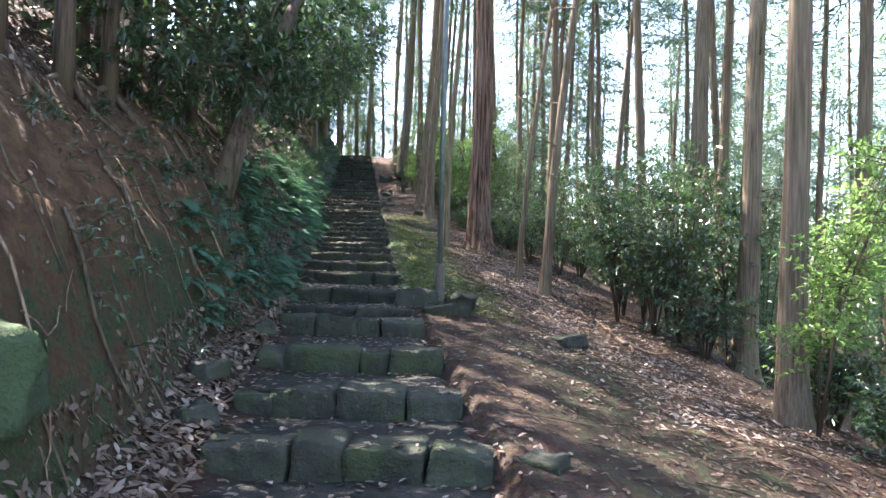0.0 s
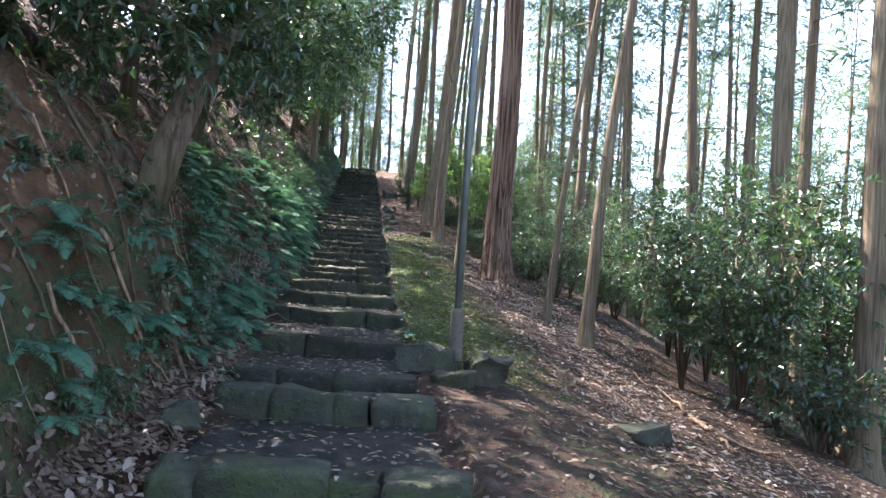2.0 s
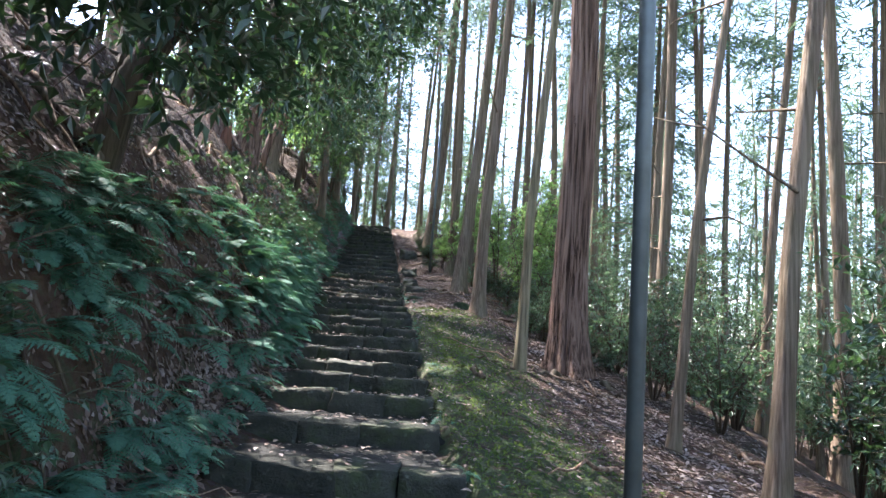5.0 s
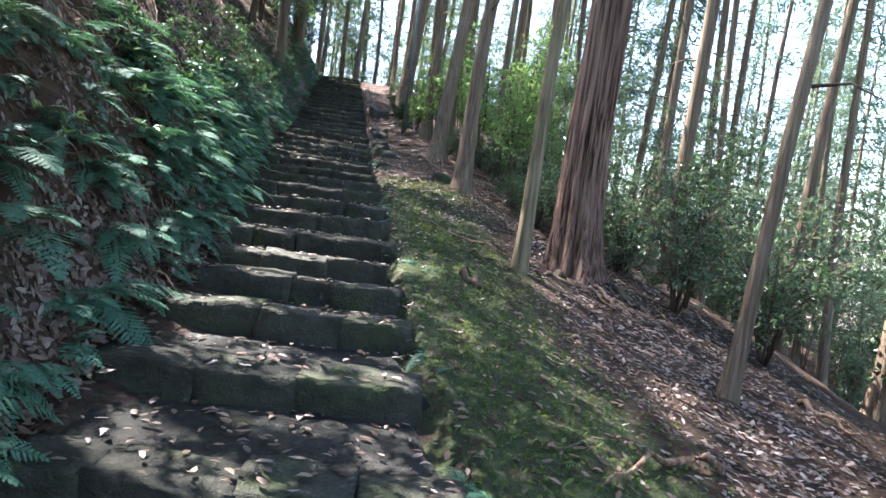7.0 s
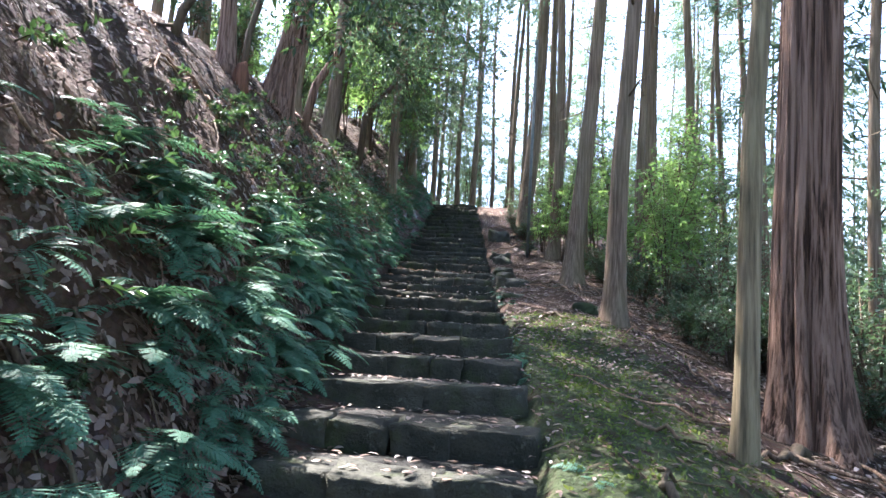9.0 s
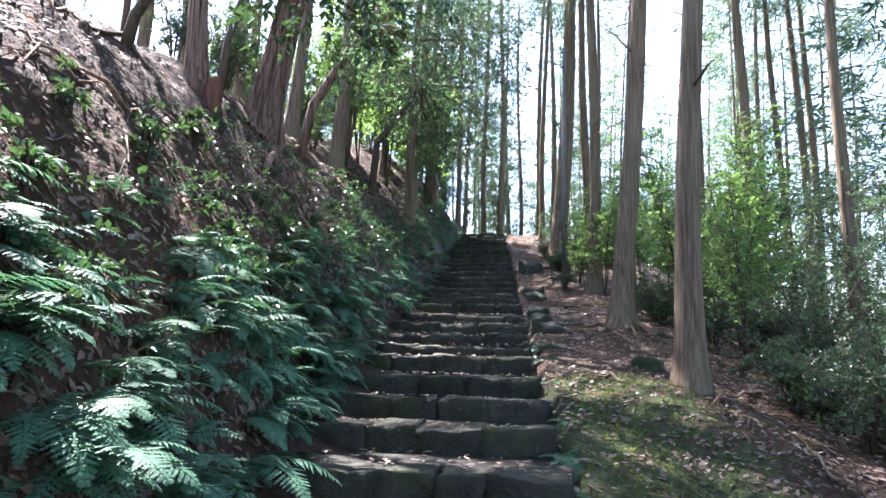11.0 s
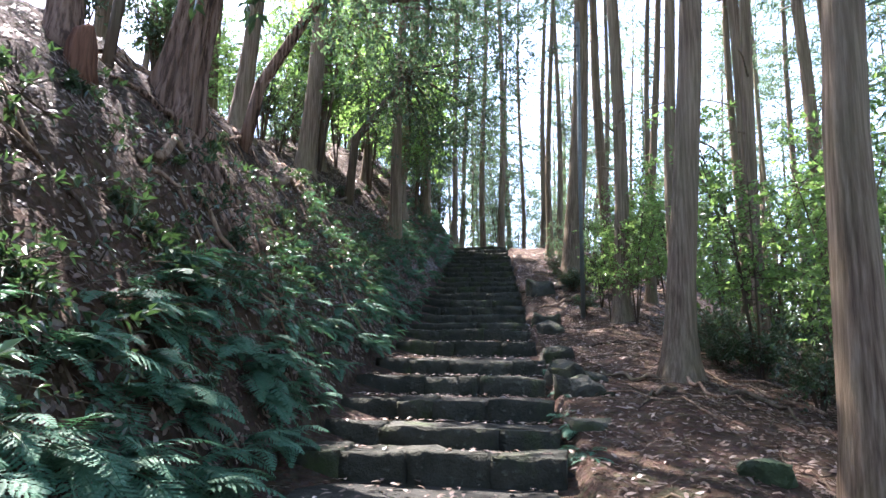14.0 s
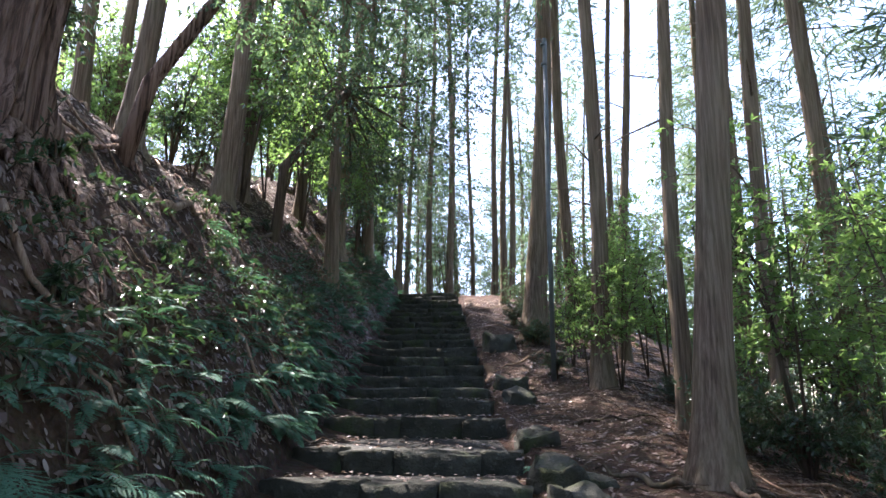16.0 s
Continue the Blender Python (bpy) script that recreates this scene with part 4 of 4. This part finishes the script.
for k in range(100):
    y = r.uniform(3, 44)
    x = edge_right(y) + r.uniform(3.4, 17)
    if y < 9 and x < 5:
        continue
    kinds = [("dark", DARK_SHRUB), ("green", GREEN_SHRUB), ("sapling", SAPLING), ("low", LOW_SHRUB), ("green", GREEN_SHRUB)]
    key, label = r.choice(kinds if x - edge_right(y) > 7.5 else [("dark", DARK_SHRUB), ("low", LOW_SHRUB)])
    if x - edge_right(y) > 8:
        far_growth(SHRUBS[key], x, y, r.uniform(0.8, 1.3), r.uniform(0, 360))
    else:
        place(SHRUBS[key], x, y, r.uniform(0.8, 1.3), r.uniform(0, 360), label, "undergrowth down the slope")
# taller young trees past the head of the stairs and between the trunks
young = random.Random(91)
for k in range(34):
    y = young.uniform(35.5, 50)
    place(SHRUBS["young"], young.uniform(-6.5, 5.5), y, young.uniform(0.8, 1.4), young.uniform(0, 360), SAPLING, "young trees past the head of the stairs")
for k in range(6):
    y = young.uniform(17, 30)
    place(SHRUBS["young"], edge_right(y) + young.uniform(4.2, 7.5), y, young.uniform(0.7, 1.0), young.uniform(0, 360), SAPLING, "young trees past the head of the stairs")
for k in range(40):
    y = r.uniform(13, 42)
    far_growth(SHRUBS["young"], edge_right(y) + r.uniform(7.0, 16), y, r.uniform(0.8, 1.25), r.uniform(0, 360))
for k in range(46):
    y = r.uniform(20, 42)
    x = edge_left(y) - r.uniform(2.6 if y < 33 else 0.4, 8)
    key, label = r.choice([("dark", DARK_SHRUB), ("green", GREEN_SHRUB), ("sapling", SAPLING)])
    place(SHRUBS[key], x, y, r.uniform(0.7, 1.3), r.uniform(0, 360), label, "undergrowth on the bank")
for k in range(20):
    y = r.uniform(25.5, 37)
    x = edge_left(y) - r.uniform(0.9, 3.6)
    place(SHRUBS["sapling"], x, y, r.uniform(1.1, 1.7), r.uniform(0, 360), "tall thin sapling with small leaves on the bank", "saplings on the bank")
for k in range(16):
    y = r.uniform(21.5, 31)
    place(SHRUBS["low"], edge_right(y) + r.uniform(0.9, 2.6), y, r.uniform(0.35, 0.6), r.uniform(0, 360), LOW_SHRUB, "undergrowth along the verge")
for k in range(26):
    y = r.uniform(15.9, 24)
    place(SHRUBS[r.choice(["low", "seedling", "low"])], edge_right(y) + r.uniform(1.9, 3.8), y, r.uniform(0.5, 0.9), r.uniform(0, 360), LOW_SHRUB, "undergrowth along the verge")
for k in range(16):
    x, y = r.uniform(-7, 3), r.uniform(36, 50)
    far_growth(SHRUBS["green"], x, y, r.uniform(0.8, 1.6), r.uniform(0, 360))
for k in range(70):
    y = r.uniform(5, 28)
    x = edge_left(y) - r.uniform(0.30, 1.7)
    place(SHRUBS["seedling"], x, y, r.uniform(0.45, 0.95), r.uniform(0, 360), "small seedling with glossy green leaves on the bank", "seedlings on the bank")
for material, (verts, faces) in THICKET.items():
    tagged(mesh_object("undergrowth", verts, faces, material, False), "thicket of young evergreens and shrubs far down the slope", "undergrowth", kind="stuff")
for key in list(SHRUBS):
    forget(SHRUBS[key])

# ---------------------------------------------------------------- ferns
FRONDS, PLAIN_FRONDS = prepare_ferns(4), prepare_ferns(1)
r = random.Random(5)
made = 0
while made < 300:
    y = r.uniform(5.0, 24.0)
    thick = 0.35 if y < 8 else (1.0 if y < 16 else 0.6)
    if r.random() > thick:
        continue
    d = r.uniform(0.30, 0.75) if y < 8.5 else r.uniform(0.10, 1.05 if y < 14 else 0.75)
    fern(FRONDS, edge_left(y) - d, y, r.uniform(0.48, 0.85) if 8 < y < 18 else r.uniform(0.38, 0.62), r, r.uniform(-35, 15))
    made += 1
for k in range(34):
    y = r.uniform(9.0, 21.0)
    f = fern(FRONDS, edge_right(y) + r.uniform(0.05, 0.30), y, r.uniform(0.22, 0.40), r, r.uniform(0, 360))
    tagged(f, "small green fern beside the stone steps", "fern", "ferns beside the steps")

# the many more that fill the gaps between them
mass = Cloud()
for k in range(500):
    y = r.uniform(6.5, 33.0)
    if r.random() > (0.4 if y < 8 else (1.0 if y < 18 else 0.65)):
        continue
    x = edge_left(y) - r.uniform(0.08, 1.15 if y < 15 else 0.85)
    z = bumpy_z(x, y) - 0.02
    for q in range(r.randint(4, 6)):
        data = r.choice(PLAIN_FRONDS)
        s = r.uniform(0.3, 0.55)
        m = pose(x, y, z, r.uniform(-12, 12), r.uniform(8, 55), r.gauss(0, 60)) @ Matrix.Diagonal((s, s, s, 1))
        mass.add([tuple(m @ w.co) for w in data.vertices], [tuple(p.vertices) for p in data.polygons])
tagged(mass.build("fern_growth", FERN), "dense blue-green ferns covering the earth bank", "ferns", kind="stuff")

upper = Cloud()
for k in range(170):
    y = r.uniform(21.5, 33.5)
    x = edge_left(y) - r.uniform(0.08, 1.3)
    z = bumpy_z(x, y) - 0.02
    for q in range(r.randint(4, 6)):
        data = r.choice(PLAIN_FRONDS)
        s = r.uniform(0.35, 0.6)
        m = pose(x, y, z, r.uniform(-12, 12), r.uniform(8, 55), r.gauss(0, 60)) @ Matrix.Diagonal((s, s, s, 1))
        upper.add([tuple(m @ w.co) for w in data.vertices], [tuple(p.vertices) for p in data.polygons])
tagged(upper.build("fern_growth", FERN), "shaded ferns beside the upper stairs", "ferns", kind="stuff")

leaves, stalks = Cloud(), Cloud()
for k in range(800):
    y = r.uniform(11.0, 33.0)
    if y < 15 and r.random() < 0.6:
        continue
    x = edge_left(y) - r.triangular(0.35, 1.7, 0.7)
    p = Vector((x, y, bumpy_z(x, y)))
    spray(leaves, stalks, r, p, Vector((0.8, r.uniform(-0.6, 0.5), r.uniform(0.0, 0.7))), r.uniform(0.16, 0.38), r.uniform(0.045, 0.085), r.randint(3, 5), 0.6)
for k in range(150):
    y = r.uniform(3.4, 9.5)
    x = edge_left(y) - r.uniform(0.35, 1.3)
    p = Vector((x, y, bumpy_z(x, y)))
    spray(leaves, stalks, r, p, Vector((0.8, r.uniform(-0.6, 0.5), r.uniform(0.0, 0.7))), r.uniform(0.14, 0.30), r.uniform(0.04, 0.075), r.randint(3, 5), 0.6)
tagged(leaves.build("leafy_growth", GLOSSY), "small glossy evergreen leaves sprouting over the earth bank", "undergrowth", kind="stuff")
tagged(stalks.build("twig_growth", BARK_DARK), "thin stalks of the growth on the earth bank", "twigs", kind="stuff")

# ---------------------------------------------------------------- poles
def pole(x, y, height, radius, sleeve, label):
    z = bumpy_z(x, y)
    base = empty("lamp_pole", x, y, z - 0.1, label, "pole")
    v, f = tube([(0, 0, 0.0), (0, 0, height * 0.5), (0.02, 0, height)], [radius, radius, radius * 0.92], 18)
    under(mesh_object("shaft", v, f, STEEL), base)
    if sleeve:
        v, f = tube([(0, 0, -0.05), (0, 0, 0.08), (0, 0, sleeve - 0.03), (0, 0, sleeve), (0, 0, sleeve + 0.01)], [0.068, 0.066, 0.062, 0.056, 0.032], 18)
        under(mesh_object("sleeve", v, f, RUST), base, "stained concrete sleeve")
    for h in (height - 0.12, height - 0.45):
        v, f = tube([(0, 0, h), (0, 0, h + 0.035)], [radius * 1.35, radius * 1.35], 14)
        under(mesh_object("clamp", v, f, STEEL), base)
    v, f = tube([(0, 0, height - 0.1), (-0.05, -0.02, height + 0.0), (-0.16, -0.05, height - 0.06)], [0.012, 0.012, 0.010], 8)
    under(mesh_object("bracket", v, f, STEEL), base)
    return base


pole(-0.024, 8.52, 5.6, 0.034, 0.55, "thin grey galvanised steel pole in a concrete sleeve")
pole(-1.66, 24.93, 5.2, 0.034, 0, "thin grey galvanised steel pole between the cedars")

# ---------------------------------------------------------------- rocks beside the stairs
SLAB = "mossy grey-green rock beside the stone stairs"
for x, y, sx, sy, sz, turn, tilt, seed in [
        (0.20, 7.95, 0.28, 0.28, 0.26, 20, 8, 1), (-0.06, 7.72, 0.34, 0.22, 0.14, -8, 0, 2), (-0.27, 8.06, 0.46, 0.22, 0.22, 4, 0, 3), (1.5, 7.6, 0.34, 0.28, 0.16, 30, 0, 4), (0.62, 3.6, 0.26, 0.16, 0.10, -35, 0, 5),
        (-1.80, 19.9, 0.34, 0.5, 0.20, 35, 12, 6), (-1.86, 20.5, 0.36, 0.5, 0.22, 30, 10, 7), (-1.74, 18.9, 0.3, 0.3, 0.16, 10, 6, 8), (-0.70, 18.0, 0.24, 0.17, 0.14, -15, 0, 9), (-2.2, 23.4, 0.4, 0.3, 0.24, 8, 0, 10),
        (-2.33, 24.4, 0.4, 0.3, 0.26, 14, 5, 11), (-2.55, 26.6, 0.5, 0.4, 0.3, 25, 6, 12), (-2.05, 21.6, 0.3, 0.4, 0.2, 15, 8, 14), (-1.62, 6.2, 0.24, 0.2, 0.14, 20, 0, 15), (-1.58, 4.6, 0.26, 0.22, 0.16, -20, 0, 16), (-1.42, 3.9, 0.24, 0.2, 0.12, 50, 0, 17)]:
    rock("rock", x + (0.10 if y > 18.5 else 0.0), y, sx, sy, sz, turn, SLAB, tilt, 0.12 if y > 18.5 else 0.05, seed, 0.0, 0.28, MOSSY if seed == 9 else None)
rock("boulder", -1.60, 2.50, 0.25, 0.25, 0.36, 10, "green moss-covered rounded stone at the foot of the bank", 4, 0.06, 21, 0.0, 0.9, MOSSY)

# ---------------------------------------------------------------- roots, stump, fallen wood
def ground_run(name, start, heading, length, r0, material, label, category, r, wander=0.35, lift=0.01, bits=9):
    """A root or branch that lies along the ground."""
    x, y = start
    o = Vector((x, y, bumpy_z(x, y)))
    pts, a = [], radians(heading)
    for k in range(bits + 1):
        arch = 0.05 * math.sin(k * 1.7 + heading) if 0 < k < bits else 0.0
        pts.append(Vector((x, y, bumpy_z(x, y) + lift + max(0, arch))) - o)
        a += r.uniform(-wander, wander)
        x, y = x + math.cos(a) * length / bits, y + math.sin(a) * length / bits
    v, f = tube(pts, [r0 * (1 - 0.75 * k / bits) for k in range(bits + 1)], 7, 0.2, heading)
    ob = mesh_object(name, v, f, material)
    ob.location = o
    return tagged(ob, label, category)


r = random.Random(44)
for x, y, h, n, rad in ((-0.45, 12.85, 120, 0.45, 0.035), (-0.55, 14.2, -60, 0.6, 0.018), (-0.9, 17.2, 160, 0.6, 0.022), (-1.0, 20.3, 170, 0.8, 0.030), (-0.9, 20.0, 230, 0.8, 0.026), (-0.5, 20.2, -40, 0.9, 0.028),
                        (-1.6, 22.2, 20, 0.9, 0.022), (-1.9, 27.0, 200, 1.0, 0.05), (-2.1, 27.2, 240, 1.1, 0.04), (0.6, 14.7, 220, 0.7, 0.05), (1.2, 14.8, -50, 0.8, 0.05)):
    ground_run("root", (x, y), h, n, rad, BARK_DARK, "knotty tree root running over the earth", "root", r)
for h, n, rad in ((-8, 0.9, 0.06), (-35, 1.0, 0.05), (-62, 1.1, 0.055), (12, 0.9, 0.045), (-85, 0.9, 0.05), (40, 0.8, 0.04), (-48, 1.4, 0.03)):
    ground_run("root", (-5.15, 19.25), h, n, rad, BARK_RED, "exposed reddish root of the old cedar gripping the bank", "root", r, 0.4, 0.02)
for k in range(72):
    y = r.uniform(6.5, 24) if k > 25 else r.uniform(2.5, 9)
    x = edge_left(y) - r.uniform(0.5, 1.3)
    ground_run("hanging_root", (x, y), r.uniform(-40, 60), r.uniform(0.35, 1.0), r.uniform(0.005, 0.016), r.choice([BARK_DARK, WOOD]), "thin bare root hanging from the earth bank", "root", r, 0.5, 0.035)
for k in range(80):
    y = r.uniform(8, 30)
    x = edge_left(y) - r.uniform(1.0, 3.6) if k % 3 else edge_right(y) + r.uniform(1.0, 4.0)
    ground_run("fallen_branch", (x, y), r.uniform(0, 360), r.uniform(0.5, 1.6), r.uniform(0.010, 0.028), WOOD, "dead fallen branch lying on the leaf litter", "branch", r, 0.2, 0.03)
ground_run("fallen_log", (-4.75, 18.2), 96, 0.8, 0.05, WOOD, "short rotting log lying across the bank", "log", r, 0.05, 0.04)
ground_run("fallen_log", (-5.2, 21.0), 100, 1.0, 0.05, WOOD, "short rotting log lying across the bank", "log", r, 0.05, 0.04)
sx, sy = -5.40, 18.05
v, f = tube([(0, 0, -0.1), (0, 0, 0.1), (0.01, 0, 0.26), (0.03, 0, 0.36), (0.07, 0.02, 0.43)], [0.14, 0.11, 0.10, 0.075, 0.02], 14, 0.5, 3.0)
stump = mesh_object("tree_stump", v, f, ROTTEN)
stump.location = (sx, sy, bumpy_z(sx, sy))
tagged(stump, "broken reddish rotten tree stump on the leafy slope", "stump")

# ---------------------------------------------------------------- leaf litter
def tread_z(y):
    i = max(0, min(len(STEPS) - 2, int(np.searchsorted(STEP_Y, y)) - 1))
    y0, y1, z0, z1 = STEPS[i][0], STEPS[i + 1][0], STEPS[i][3], STEPS[i + 1][3] - 0.18
    return z0 + (z1 - z0) * (y - y0) / (y1 - y0) + 0.002


def litter(name, count, where, size, seed, label, category="leaves", material=None, stand=0.25):
    r = random.Random(seed)
    c = Cloud()
    for _ in range(count):
        x, y, on_step = where(r)
        if on_step:
            p = Vector((x, y, tread_z(y) + 0.020))
            n = Vector((0, 0, 1))
        else:
            p = Vector((x, y, bumpy_z(x, y) + 0.008))
            n = Vector((p.z - 0.008 - bumpy_z(x + 0.08, y), p.z - 0.008 - bumpy_z(x, y + 0.08), 0.08)).normalized()
        n = n + random_way(r) * stand
        s = size * r.uniform(0.55, 1.3)
        way = random_way(r)
        c.oval(p, way - n * way.dot(n) / n.length_squared, n, s, s * r.uniform(0.32, 0.5), r.uniform(-0.2, 0.5))
    return tagged(c.build(name, material or LITTER), label, category, kind="stuff")


def on_bank(r):
    y = r.uniform(0, 32)
    if y < 9 and r.random() < 0.55:
        y = r.uniform(9, 32)
    d = 0.1 + abs(r.gauss(0, 1)) * 1.7
    if y < 8 and 0.3 < d < 1.3 and r.random() < 0.8:
        d += 1.3
    return edge_left(y) - d, y, False


def at_foot(r):
    y = r.uniform(1, 14)
    return edge_left(y) - r.uniform(-0.05, 0.42), y, False


def on_slope(r):
    y = r.uniform(2, 30)
    return edge_right(y) + (r.triangular(0.6, 5.0, 2.0) if r.random() < 0.93 else r.uniform(0, 1)), y, False


def on_steps(r):
    y = r.uniform(2.6, 24)
    return r.uniform(edge_left(y), edge_right(y)), y, True


litter("leaf_litter", 44000, on_bank, 0.062, 1, "brown and pale fallen leaves covering the bank")
litter("leaf_litter", 6000, at_foot, 0.068, 2, "dry brown leaves heaped at the foot of the bank", stand=0.4)
litter("leaf_litter", 24000, on_slope, 0.058, 3, "brown and pale fallen leaves on the slope below the stairs")
litter("leaf_litter", 2600, on_steps, 0.062, 4, "scattered dry leaves lying on the stone steps", stand=0.12)


def twig_litter(count, where, seed, label):
    r = random.Random(seed)
    c = Cloud()
    for _ in range(count):
        x, y, _on = where(r)
        a, n = r.uniform(0, 6.28), r.uniform(0.12, 0.5)
        x2, y2 = x + math.cos(a) * n, y + math.sin(a) * n
        if edge_left(y2) - 0.05 < x2 < edge_right(y2) + 0.05:
            continue
        t = r.uniform(0.003, 0.007)
        v, f = tube([(x, y, bumpy_z(x, y) + 0.01), ((x + x2) / 2 + r.uniform(-0.03, 0.03), (y + y2) / 2, bumpy_z((x + x2) / 2, (y + y2) / 2) + r.uniform(0.01, 0.05)), (x2, y2, bumpy_z(x2, y2) + 0.01)], [t, t, t * 0.5], 3, cap=False)
        c.add(v, f)
    return tagged(c.build("twig_litter", BARK_DARK), label, "twigs", kind="stuff")


twig_litter(900, on_slope, 21, "dry fallen twigs strewn over the leaf litter")
twig_litter(420, on_bank, 22, "dry twigs and thin roots over the earth bank")


def pale_drift(r):
    y = r.uniform(5, 17)
    return edge_right(y) + r.triangular(1.3, 3.9, 2.4), y, False


def upper_verge(r):
    y = r.uniform(15.5, 32)
    return edge_right(y) + r.uniform(0.12, 4.2), y, False


def on_moss(r):
    y = r.uniform(8, 17.5)
    return edge_right(y) + r.triangular(0.03, 1.7, 0.4), y, False


litter("leaf_litter", 5200, pale_drift, 0.06, 6, "bleached pale leaves drifted along the slope", material=PALE, stand=0.35)
litter("leaf_litter", 500, on_steps, 0.06, 7, "a few bleached leaves on the stone steps", material=PALE, stand=0.2)
litter("moss_tufts", 11000, on_moss, 0.035, 8, "tufts of green moss on the verge beside the stairs", "moss", MOSS, 1.3)
litter("leaf_litter", 9000, upper_verge, 0.055, 9, "dark brown leaves on the earth beside the upper stairs", stand=0.35)
twig_litter(520, upper_verge, 23, "dry twigs on the earth beside the upper stairs")
